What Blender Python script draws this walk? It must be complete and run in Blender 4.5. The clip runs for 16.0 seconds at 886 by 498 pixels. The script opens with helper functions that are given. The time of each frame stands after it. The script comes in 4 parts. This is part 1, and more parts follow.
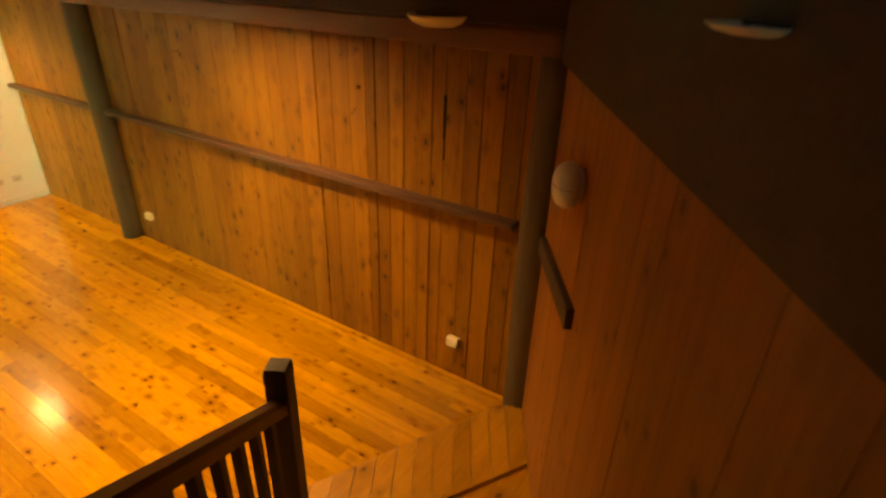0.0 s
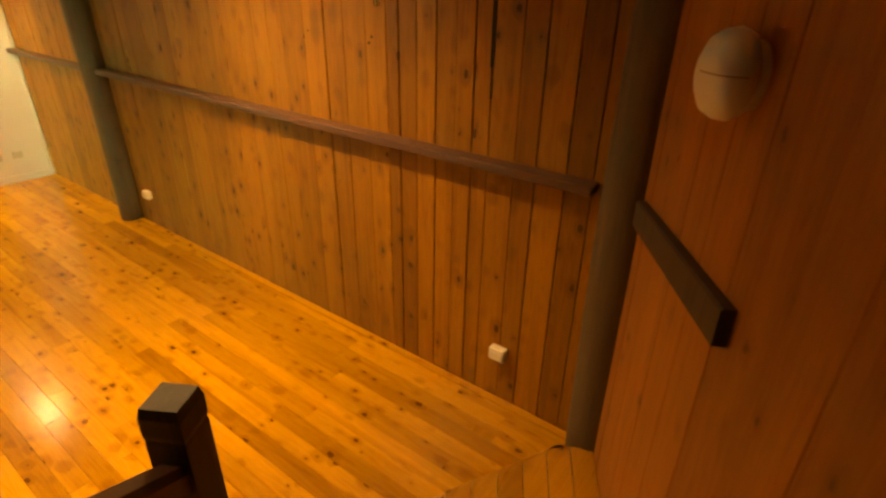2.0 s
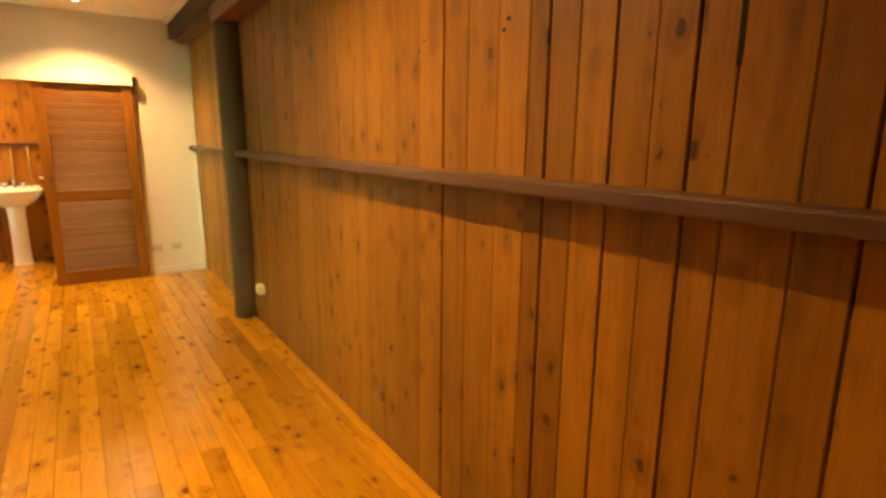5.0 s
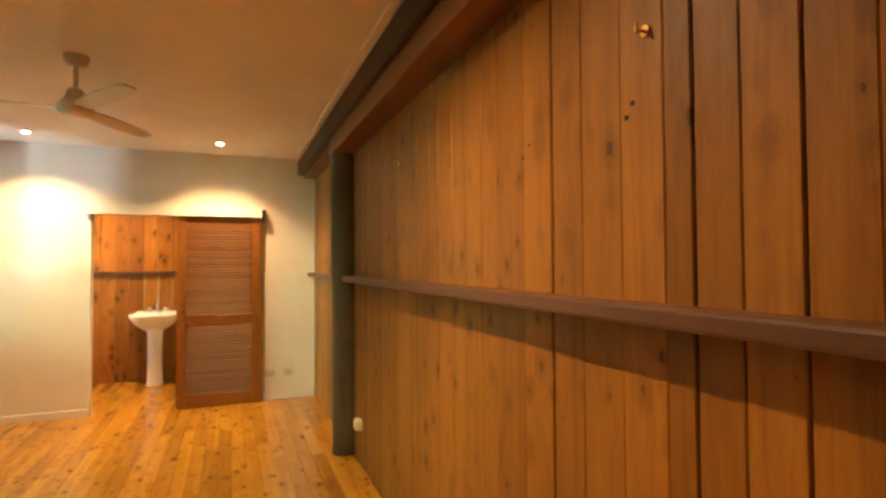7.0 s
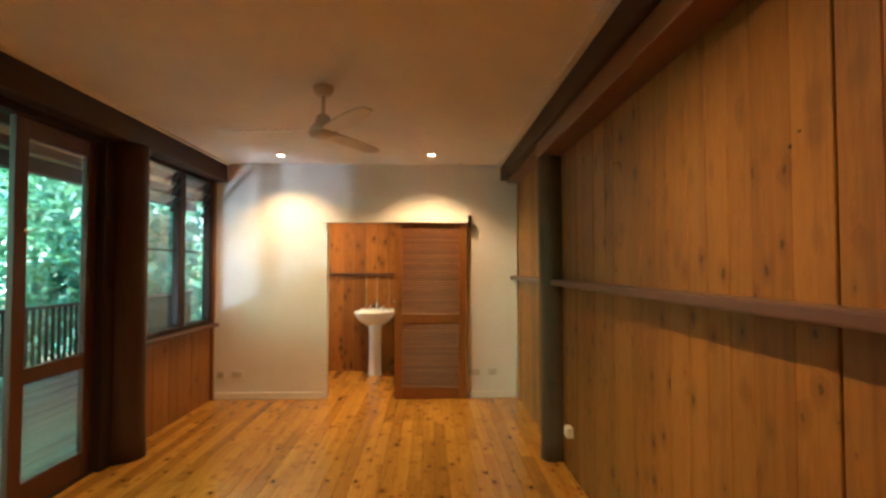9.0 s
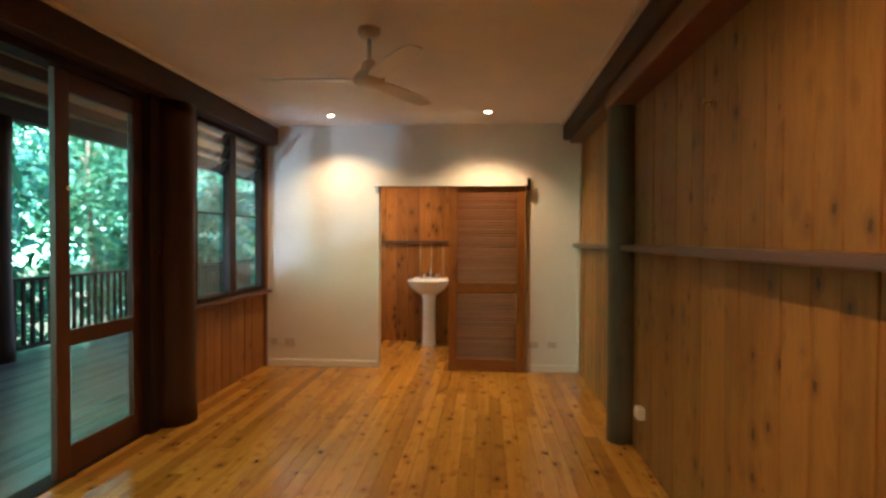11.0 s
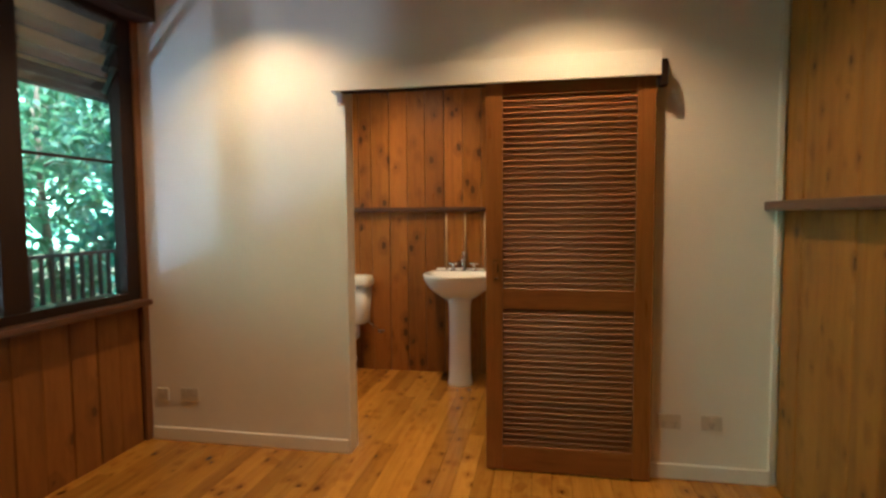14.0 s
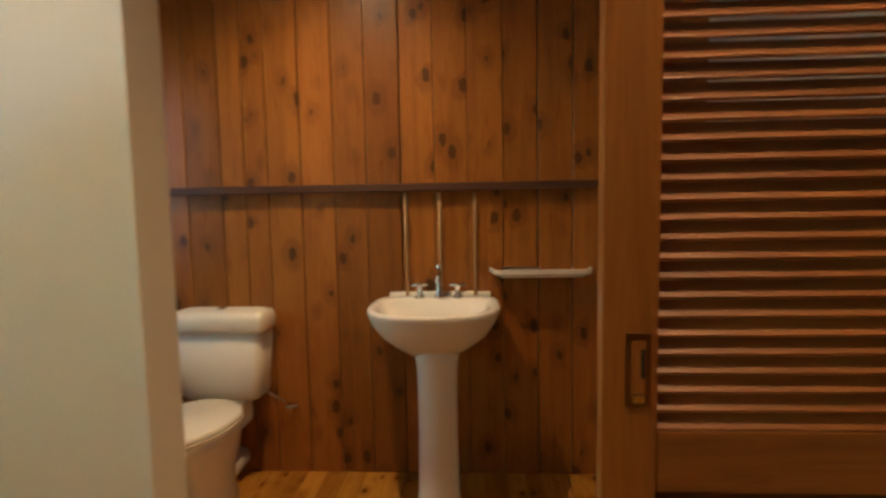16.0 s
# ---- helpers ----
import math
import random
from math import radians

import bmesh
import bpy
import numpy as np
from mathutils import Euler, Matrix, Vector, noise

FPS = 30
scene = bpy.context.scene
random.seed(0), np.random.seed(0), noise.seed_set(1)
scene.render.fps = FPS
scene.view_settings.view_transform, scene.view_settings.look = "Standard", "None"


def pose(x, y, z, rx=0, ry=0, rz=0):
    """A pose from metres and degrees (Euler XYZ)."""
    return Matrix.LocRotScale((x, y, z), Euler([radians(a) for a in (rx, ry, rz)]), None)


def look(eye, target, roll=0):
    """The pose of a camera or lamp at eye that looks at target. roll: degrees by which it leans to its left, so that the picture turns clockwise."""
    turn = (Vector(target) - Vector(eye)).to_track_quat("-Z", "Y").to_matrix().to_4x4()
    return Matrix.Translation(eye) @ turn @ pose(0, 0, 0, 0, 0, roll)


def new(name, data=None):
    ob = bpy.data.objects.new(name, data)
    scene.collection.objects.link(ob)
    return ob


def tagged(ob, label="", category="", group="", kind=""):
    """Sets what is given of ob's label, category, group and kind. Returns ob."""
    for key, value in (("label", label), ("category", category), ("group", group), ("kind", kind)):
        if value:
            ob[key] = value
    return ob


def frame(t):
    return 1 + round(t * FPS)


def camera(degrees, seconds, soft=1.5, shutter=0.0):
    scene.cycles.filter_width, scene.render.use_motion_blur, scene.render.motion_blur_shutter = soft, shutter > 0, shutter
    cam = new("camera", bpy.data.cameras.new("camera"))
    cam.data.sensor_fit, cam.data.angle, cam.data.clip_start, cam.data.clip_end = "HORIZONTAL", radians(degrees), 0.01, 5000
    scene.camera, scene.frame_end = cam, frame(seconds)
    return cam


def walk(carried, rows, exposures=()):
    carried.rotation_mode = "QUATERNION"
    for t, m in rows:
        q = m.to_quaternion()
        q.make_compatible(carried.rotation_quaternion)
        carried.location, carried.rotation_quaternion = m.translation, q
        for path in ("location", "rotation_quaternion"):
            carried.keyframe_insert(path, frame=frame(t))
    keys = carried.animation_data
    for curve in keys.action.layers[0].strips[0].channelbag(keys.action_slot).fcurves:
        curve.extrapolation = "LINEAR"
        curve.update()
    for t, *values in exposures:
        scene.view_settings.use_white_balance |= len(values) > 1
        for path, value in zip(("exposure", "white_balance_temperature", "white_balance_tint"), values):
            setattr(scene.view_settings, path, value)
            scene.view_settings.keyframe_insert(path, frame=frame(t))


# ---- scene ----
cam = camera(78.8, 16.0, soft=2.7, shutter=0.4)
PATH = [
    (0, (7.687, -2.781, 2.713), (6.751, -1.269, 1.799), 2.2),
    (0.5, (7.584, -2.568, 2.528), (6.59, -1.099, 1.605), 1.8),
    (1, (7.457, -2.446, 2.402), (6.48, -0.973, 1.466), 1.4),
    (1.5, (7.352, -2.286, 2.265), (6.366, -0.818, 1.331), 1.3),
    (2, (7.256, -2.095, 2.142), (6.189, -0.664, 1.24), 1.1),
    (2.5, (7.137, -1.938, 2.03), (5.977, -0.547, 1.18), 0.8),
    (3, (7.031, -1.77, 1.9), (5.778, -0.424, 1.114), 0.7),
    (3.5, (6.916, -1.604, 1.781), (5.612, -0.278, 1.046), 0.7),
    (4, (6.786, -1.421, 1.652), (5.398, -0.135, 1.002), 0.7),
    (4.5, (6.672, -1.268, 1.529), (5.158, -0.076, 0.994), 0.7),
    (7, (6.25, -0.896, 1.482), (4.389, -0.164, 1.537), -0.3),
    (7.5, (6.23, -0.912, 1.489), (4.318, -0.329, 1.55), -0.5),
    (8, (6.226, -0.952, 1.482), (4.269, -0.542, 1.536), 0.0),
    (8.5, (6.215, -0.989, 1.485), (4.229, -0.753, 1.54), -0.0),
    (9, (6.196, -1.028, 1.486), (4.197, -0.975, 1.554), -0.0),
    (11.5, (5.546, -1.019, 1.409), (3.56, -1.251, 1.339), 0.6),
    (12, (5.022, -1.006, 1.406), (3.054, -1.344, 1.297), 0.8),
    (12.5, (4.519, -1.015, 1.385), (2.559, -1.395, 1.263), 0.3),
    (13, (3.952, -1.012, 1.348), (1.987, -1.362, 1.224), -0.2),
    (13.5, (3.389, -1.054, 1.352), (1.429, -1.428, 1.211), -0.0),
    (14, (2.828, -1.124, 1.339), (0.866, -1.49, 1.213), -0.4),
    (14.5, (2.296, -1.183, 1.358), (0.345, -1.605, 1.235), 0.2),
    (15, (1.768, -1.317, 1.337), (-0.185, -1.725, 1.198), 0.7),
    (15.5, (1.337, -1.457, 1.34), (-0.622, -1.829, 1.186), 0.3),
    (16, (0.897, -1.61, 1.314), (-1.092, -1.722, 1.142), -1.0),
]
walk(cam, [(t, look(e, a, r)) for t, e, a, r in PATH],
     exposures=[(0.0, 3.5, 9300, 6), (4.5, 3.5, 8600, 8), (7.0, 3.25, 6700, 10), (9.0, 2.68, 5800, 10), (12.0, 2.2, 5450, 10), (14.5, 1.85, 5500, 10), (16.0, 1.7, 5750, 10)])

# ---------------- world, sun ----------------
world = bpy.data.worlds.new("sky")
scene.world = world
world.use_nodes = True
wn = world.node_tree.nodes
sky = wn.new("ShaderNodeTexSky")
sky.sky_type, sky.sun_disc = "NISHITA", False
sky.sun_elevation, sky.sun_rotation = radians(50), radians(41)
world.node_tree.links.new(sky.outputs[0], wn["Background"].inputs[0])
wn["Background"].inputs[1].default_value = 0.10
sun = new("sun", bpy.data.lights.new("sun", "SUN"))
sun.data.energy, sun.data.angle, sun.data.color = 5.0, radians(0.6), (1.0, 0.95, 0.85)
sun.matrix_world = look((7, -1, 13), (0, -9, 0))

CEIL = 2.67
DOWNLIGHTS = [(0.49, -2.59), (0.565, -1.0), (4.65, -2.6), (4.65, -0.95), (-0.85, -2.2)]


def downlight_lamp(x, y, power, cone, blend):
    d = bpy.data.lights.new("downlight_lamp", "SPOT")
    d.energy, d.color, d.spot_size, d.spot_blend, d.shadow_soft_size = power, (1.0, 0.62, 0.28), radians(cone), blend, 0.03
    new("downlight_lamp", d).matrix_world = look((x, y, CEIL - 0.012), (x, y, 0))


for (lx, ly), lamp in zip(DOWNLIGHTS, ((27, 124, 0.7), (27, 124, 0.7), (36, 152, 1.0), (36, 152, 1.0), (40, 140, 0.8))):
    downlight_lamp(lx, ly, *lamp)


def stand_in_light(at, target, w, h, power, spread=180):
    d = bpy.data.lights.new("daylight_stand_in", "AREA")
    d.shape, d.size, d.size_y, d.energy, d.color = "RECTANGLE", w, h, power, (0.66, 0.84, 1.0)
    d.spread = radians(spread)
    new("daylight_stand_in", d).matrix_world = look(at, target)


# added lamp above the deck, standing in for daylight off the glossy boards
stand_in_light((3.1, -5.36, 0.1), (0.75, -3.47, 1.45), 0.2, 0.2, 1.2, 56)
# added lamp outside the bathroom window, standing in for its sky
stand_in_light((-0.9, -3.64, 1.5), (-1.0, 0, 0.9), 0.85, 1.1, 1.3)


# ---------------- materials ----------------
class Mat:
    """A small builder round a node material."""

    def __init__(self, name, rough=0.5, spec=0.5, metal=0.0):
        self.m = bpy.data.materials.new(name)
        self.m.use_nodes = True
        self.t = self.m.node_tree
        self.b = self.t.nodes["Principled BSDF"]
        self.b.inputs["Roughness"].default_value = rough
        self.b.inputs["Specular IOR Level"].default_value = spec
        self.b.inputs["Metallic"].default_value = metal

    def node(self, kind, **inputs):
        n = self.t.nodes.new("ShaderNode" + kind)
        for k, v in inputs.items():
            n.inputs[k.replace("_", " ")].default_value = v
        return n

    def link(self, a, b):
        self.t.links.new(a, b)

    def math(self, op, a, b=0.0, c=0.0):
        n = self.t.nodes.new("ShaderNodeMath")
        n.operation = op
        for i, v in enumerate((a, b, c)):
            if isinstance(v, (int, float)):
                n.inputs[i].default_value = v
            else:
                self.link(v, n.inputs[i])
        return n.outputs[0]

    def ramp(self, fac, *stops):
        n = self.t.nodes.new("ShaderNodeValToRGB")
        e = n.color_ramp.elements
        while len(e) < len(stops):
            e.new(0.5)
        for el, (p, c) in zip(e, stops):
            el.position = p
            el.color = (*c, 1) if len(c) == 3 else c
        self.link(fac, n.inputs[0])
        return n.outputs[0]

    def mix(self, fac, a, b, mode="MIX"):
        n = self.t.nodes.new("ShaderNodeMix")
        n.data_type, n.blend_type = "RGBA", mode
        for s, v in ((n.inputs[0], fac), (n.inputs[6], a), (n.inputs[7], b)):
            if isinstance(v, (int, float)):
                s.default_value = v
            elif isinstance(v, tuple):
                s.default_value = (*v, 1)
            else:
                self.link(v, s)
        return n.outputs[2]

    def coords(self, scale, random_shift=False):
        c = self.node("TexCoord").outputs["Object"]
        if random_shift:
            r = self.node("ObjectInfo").outputs["Random"]
            s = self.t.nodes.new("ShaderNodeVectorMath")
            s.operation = "ADD"
            comb = self.node("CombineXYZ")
            for i, k in enumerate((37.0, 53.0, 71.0)):
                self.link(self.math("MULTIPLY", r, k), comb.inputs[i])
            self.link(c, s.inputs[0])
            self.link(comb.outputs[0], s.inputs[1])
            c = s.outputs[0]
        mp = self.node("Mapping", Scale=scale)
        self.link(c, mp.inputs[0])
        return mp.outputs[0]

    def noise(self, vec, scale, detail=4.0, rough=0.6, distort=0.0):
        n = self.node("TexNoise", Scale=scale, Detail=detail, Roughness=rough, Distortion=distort)
        self.link(vec, n.inputs["Vector"])
        return n.outputs[0]

    def bump(self, h, strength, dist=0.002):
        n = self.node("Bump", Strength=strength, Distance=dist)
        self.link(h, n.inputs["Height"])
        self.link(n.outputs[0], self.b.inputs["Normal"])

    def colour(self, c):
        if isinstance(c, tuple):
            self.b.inputs["Base Color"].default_value = (*c, 1)
        else:
            self.link(c, self.b.inputs["Base Color"])

    def rough(self, r):
        self.link(r, self.b.inputs["Roughness"])


def wood(name, light, mid, dark, axis, rough=0.4, knots=1.0, vary=0.5, spec=0.4, stain=0.0, knot_scale=1.0, flat="y", knot_size=0.29):
    """Sawn timber with the grain along one axis, knots, and a tone of its own for every board."""
    m = Mat(name, rough, spec)
    i = "xyz".index(axis)
    along = [1.0, 1.0, 1.0]
    along[i] = 0.07
    grain_v = m.coords(tuple(along), True)
    grain = m.noise(grain_v, 26, 6, 0.65, 1.4)
    fine = m.noise(grain_v, 140, 3, 0.6)
    base = m.ramp(grain, (0.28, mid), (0.5, light), (0.72, mid))
    base = m.mix(m.math("MULTIPLY", fine, 0.35), base, dark)
    sv = [9.0, 9.0, 9.0]
    sv[i] = 0.45
    streak = m.noise(m.coords(tuple(sv), True), 1.0, 4, 0.6, 0.8)
    base = m.mix(m.ramp(streak, (0.46, (0, 0, 0)), (0.76, (0.46, 0.46, 0.46))), base, dark)
    rnd = m.node("ObjectInfo").outputs["Random"]
    tone = m.ramp(rnd, (0.0, (1 - vary, 1 - vary * 1.1, 1 - vary * 1.2)), (0.55, (1, 1, 1)), (1.0, (1 + vary * 0.3, 1 + vary * 0.25, 1 + vary * 0.2)))
    base = m.mix(1.0, base, tone, "MULTIPLY")
    if knots:
        kv = [6.5 * knot_scale] * 3
        kv[i] = 4.2 * knot_scale
        kv["xyz".index(flat)] = 0.0
        kc = m.coords(tuple(kv), True)
        wob = m.noise(kc, 5.0, 3)
        vor = m.node("TexVoronoi", Scale=1.0, Randomness=1.0)
        m.link(kc, vor.inputs["Vector"])
        pick = m.node("SeparateColor")
        m.link(vor.outputs["Color"], pick.inputs[0])
        size = m.math("MULTIPLY", m.math("SUBTRACT", pick.outputs[0], 0.34), knot_size * 1.3)
        d = m.math("ADD", vor.outputs["Distance"], m.math("MULTIPLY", m.math("SUBTRACT", wob, 0.5), 0.30))
        inside = m.ramp(m.math("SUBTRACT", size, d), (0.0, (0, 0, 0)), (0.06, (1, 1, 1)))
        halo = m.ramp(m.math("SUBTRACT", m.math("MULTIPLY", size, 3.0), d), (0.0, (0, 0, 0)), (0.30, (1, 1, 1)))
        base = m.mix(m.math("MULTIPLY", halo, 0.35 * knots), base, dark)
        base = m.mix(m.math("MULTIPLY", inside, 0.85 * knots), base, tuple(c * 0.5 for c in dark))
    if stain:
        blot = m.noise(m.coords((1.0, 1.0, 0.5)), 1.7, 5, 0.6)
        base = m.mix(m.ramp(blot, (0.45, (0, 0, 0)), (0.75, (stain, stain, stain))), base, dark)
    m.colour(base)
    m.rough(m.math("ADD", m.math("MULTIPLY", grain, 0.22), rough - 0.1))
    m.bump(m.math("ADD", grain, m.math("MULTIPLY", fine, 0.5)), 0.25, 0.0012)
    return m.m


def painted(name, colour, rough=0.6, mottled=0.05, spec=0.3):
    m = Mat(name, rough, spec)
    v = m.coords((1, 1, 1))
    big = m.noise(v, 1.3, 4)
    small = m.noise(v, 60, 3)
    c = m.mix(m.ramp(big, (0.35, (0, 0, 0)), (0.75, (1, 1, 1))), colour, tuple(k * (1 - mottled * 2) for k in colour))
    m.colour(m.mix(m.math("MULTIPLY", small, mottled), c, tuple(k * 0.75 for k in colour)))
    m.bump(small, 0.08, 0.001)
    return m.m


def plain(name, colour, rough=0.4, metal=0.0, spec=0.5, grain=0.15):
    m = Mat(name, rough, spec, metal)
    nz = m.noise(m.coords((1, 1, 1)), 35, 4)
    m.colour(m.mix(m.math("MULTIPLY", nz, grain), colour, tuple(c * 0.6 for c in colour)))
    m.rough(m.math("ADD", m.math("MULTIPLY", nz, 0.12), max(rough - 0.06, 0.02)))
    return m.m


WALL_WOOD = wood("wall_pine", (0.40, 0.174, 0.026), (0.295, 0.114, 0.015), (0.08, 0.028, 0.006), "z", 0.5, 1.0, 0.28, 0.3, 0.45, 2.0)
BATH_WOOD = wood("bathroom_pine", (0.41, 0.165, 0.026), (0.31, 0.108, 0.015), (0.09, 0.028, 0.006), "z", 0.3, 1.0, 0.35, 0.45, 0.25, 1.75, "x", 0.31)
WAINSCOT_WOOD = wood("wainscot_pine", (0.34, 0.14, 0.024), (0.25, 0.094, 0.015), (0.08, 0.025, 0.005), "z", 0.4, 0.8, 0.3, 0.35, 0.3, 1.35, "y")
STAIR_WOOD = wood("stair_wall_pine", (0.42, 0.158, 0.036), (0.32, 0.108, 0.024), (0.10, 0.035, 0.01), "z", 0.5, 0.7, 0.14, 0.3, 0.4, 1.9, "x", 0.22)
FLOOR_WOOD = wood("floor_cypress", (0.57, 0.285, 0.034), (0.45, 0.192, 0.019), (0.15, 0.046, 0.006), "x", 0.15, 1.0, 0.32, 0.5, 0.22, 2.3, "z", 0.31)
TREAD_WOOD = wood("tread_cypress", (0.52, 0.25, 0.036), (0.41, 0.175, 0.02), (0.15, 0.052, 0.008), "y", 0.3, 1.0, 0.2, 0.5, 0.1, 1.3, "z")
DOOR_WOOD = wood("louvre_cedar", (0.29, 0.108, 0.022), (0.20, 0.068, 0.013), (0.07, 0.021, 0.005), "y", 0.42, 0, 0.22, 0.35)
DOOR_STILE = wood("stile_cedar", (0.31, 0.118, 0.024), (0.22, 0.078, 0.014), (0.07, 0.022, 0.005), "z", 0.3, 0, 0.15, 0.5)
RAIL_WOOD = wood("rail_timber", (0.13, 0.065, 0.045), (0.10, 0.048, 0.034), (0.04, 0.018, 0.012), "x", 0.4, 0, 0.1, 0.4)
RAIL_WOOD_Y = wood("rail_timber_cross", (0.10, 0.05, 0.036), (0.075, 0.036, 0.026), (0.03, 0.014, 0.01), "y", 0.4, 0, 0.1, 0.4)
BEAM_WOOD = wood("beam_timber", (0.06, 0.032, 0.022), (0.043, 0.022, 0.015), (0.018, 0.01, 0.007), "x", 0.55, 0, 0.1, 0.3, 0.3)
PLATE_WOOD = wood("plate_timber", (0.12, 0.047, 0.022), (0.09, 0.034, 0.016), (0.04, 0.015, 0.007), "x", 0.5, 0, 0.1, 0.3, 0.2)
HEAD_WOOD = wood("wall_head_timber", (0.22, 0.085, 0.03), (0.16, 0.058, 0.021), (0.06, 0.02, 0.008), "x", 0.38, 0, 0.1, 0.45, 0.2)
LOG_WOOD = wood("pole_log", (0.16, 0.112, 0.062), (0.115, 0.078, 0.042), (0.045, 0.028, 0.015), "z", 0.6, 0.3, 0.2, 0.3, 0.4)
LOG_BROWN = wood("pole_log_brown", (0.07, 0.029, 0.013), (0.05, 0.02, 0.009), (0.02, 0.008, 0.005), "z", 0.5, 0.3, 0.2, 0.35, 0.4)
FRAME_WOOD = wood("frame_timber", (0.034, 0.016, 0.009), (0.026, 0.012, 0.007), (0.012, 0.006, 0.004), "z", 0.6, 0, 0.2, 0.2)
GLASSDOOR_WOOD = wood("glass_door_timber", (0.10, 0.032, 0.011), (0.072, 0.022, 0.008), (0.03, 0.01, 0.004), "z", 0.4, 0, 0.2, 0.4)
SILL_WOOD = wood("sill_timber", (0.13, 0.055, 0.025), (0.09, 0.038, 0.018), (0.04, 0.016, 0.008), "x", 0.45, 0, 0.1, 0.4)
TRIM_WOOD = wood("trim_timber", (0.28, 0.13, 0.055), (0.21, 0.095, 0.038), (0.09, 0.04, 0.016), "z", 0.5, 0, 0.1, 0.3)
NEWEL_WOOD = wood("newel_timber", (0.07, 0.05, 0.034), (0.05, 0.035, 0.024), (0.02, 0.014, 0.01), "z", 0.5, 0, 0.1, 0.35)
DECK_WOOD = wood("deck_timber", (0.30, 0.31, 0.31), (0.24, 0.25, 0.25), (0.11, 0.115, 0.115), "x", 0.2, 0, 0.25, 0.6, 0.3)
SOFFIT_WOOD = wood("soffit_pine", (0.50, 0.27, 0.12), (0.40, 0.20, 0.085), (0.18, 0.08, 0.03), "x", 0.6, 0.4, 0.25, 0.3)
WHITE_WALL = painted("cream_wall_paint", (0.78, 0.74, 0.66), 0.6, 0.05)
CEIL_PAINT = painted("ceiling_paint", (0.80, 0.76, 0.72), 0.7, 0.06)
TRIM_PAINT = painted("white_trim_paint", (0.78, 0.75, 0.68), 0.4, 0.04)
DARK_WELL = painted("dark_brown_well", (0.10, 0.07, 0.06), 0.7, 0.1)
PORCELAIN = plain("porcelain", (0.82, 0.81, 0.77), 0.12, grain=0.04)
CHROME = plain("chrome", (0.75, 0.74, 0.72), 0.12, 1.0, grain=0.1)
BRASS = plain("brass", (0.72, 0.48, 0.16), 0.25, 1.0)
PLASTIC = plain("white_plastic", (0.78, 0.75, 0.66), 0.35, grain=0.06)
# socket plastic toned darker in place of the shadow line round the plates
SHADOWED_PLASTIC = plain("shadowed_plastic", (0.58, 0.53, 0.43), 0.35, grain=0.08)
IVORY = plain("ivory_plastic", (0.76, 0.70, 0.55), 0.35, grain=0.06)
FAN_PAINT = plain("fan_enamel", (0.62, 0.58, 0.53), 0.35, grain=0.1)
BRONZE = plain("bronze", (0.20, 0.11, 0.05), 0.35, 1.0)
PIPE_PAINT = plain("tan_pipe_paint", (0.42, 0.27, 0.13), 0.4)
BLACK_METAL = plain("black_metal", (0.02, 0.018, 0.016), 0.4)
HOLE_SHADE = plain("hole_shade", (0.012, 0.007, 0.004), 0.9)
OPAL = plain("opal_glass", (0.84, 0.80, 0.72), 0.3, grain=0.04)
CLAY = plain("soil", (0.10, 0.075, 0.045), 0.9, grain=0.6)

gm = Mat("clear_glass", 0.02)
gm.b.inputs["Transmission Weight"].default_value = 1.0
gm.b.inputs["IOR"].default_value = 1.45
gm.colour((0.93, 0.98, 0.96))
GLASS = gm.m
em = Mat("lamp_glow", 0.4)
em.colour((0.9, 0.85, 0.7))
em.b.inputs["Emission Color"].default_value = (1.0, 0.78, 0.5, 1)
em.b.inputs["Emission Strength"].default_value = 9.0
GLOW = em.m


def leaf_material(name, a, b):
    m = Mat(name, 0.35, 0.5)
    r = m.node("NewGeometry").outputs["Random Per Island"]
    m.colour(m.ramp(r, (0.0, a), (0.6, b), (1.0, tuple(min(c * 1.7, 0.4) for c in b))))
    m.b.inputs["Transmission Weight"].default_value = 0.0
    tr = m.node("BsdfTranslucent")
    m.link(m.ramp(r, (0.0, tuple(c * 1.6 for c in a)), (1.0, tuple(min(c * 2.4, 0.6) for c in b))), tr.inputs[0])
    mixer = m.node("MixShader")
    mixer.inputs[0].default_value = 0.55
    m.link(m.b.outputs[0], mixer.inputs[1])
    m.link(tr.outputs[0], mixer.inputs[2])
    m.link(mixer.outputs[0], m.t.nodes["Material Output"].inputs[0])
    return m.m


LEAF = leaf_material("leaf_green", (0.05, 0.15, 0.06), (0.12, 0.36, 0.19))
LEAF_BLUE = leaf_material("leaf_bluish", (0.05, 0.17, 0.12), (0.11, 0.36, 0.27))
BARK = wood("bark", (0.30, 0.27, 0.22), (0.20, 0.17, 0.13), (0.08, 0.065, 0.05), "z", 0.8, 0.3, 0.2, 0.2, 0.4)


# ---------------- mesh helpers ----------------
def mesh_of(name, bm, material, smooth=False):
    me = bpy.data.meshes.new(name)
    bmesh.ops.recalc_face_normals(bm, faces=bm.faces)
    bm.to_mesh(me)
    bm.free()
    if material:
        me.materials.append(material)
    if smooth:
        for p in me.polygons:
            p.use_smooth = True
    return me


def part(name, bm, material, parent=None, label="", smooth=False):
    ob = new(name, mesh_of(name, bm, material, smooth))
    ob.parent = parent
    if label:
        ob["label"] = label
    return ob


def thing(name, at, label, category, group="", kind=""):
    ob = new(name)
    ob.location = at
    ob.empty_display_size = 0.1
    return tagged(ob, label, category, group, kind)


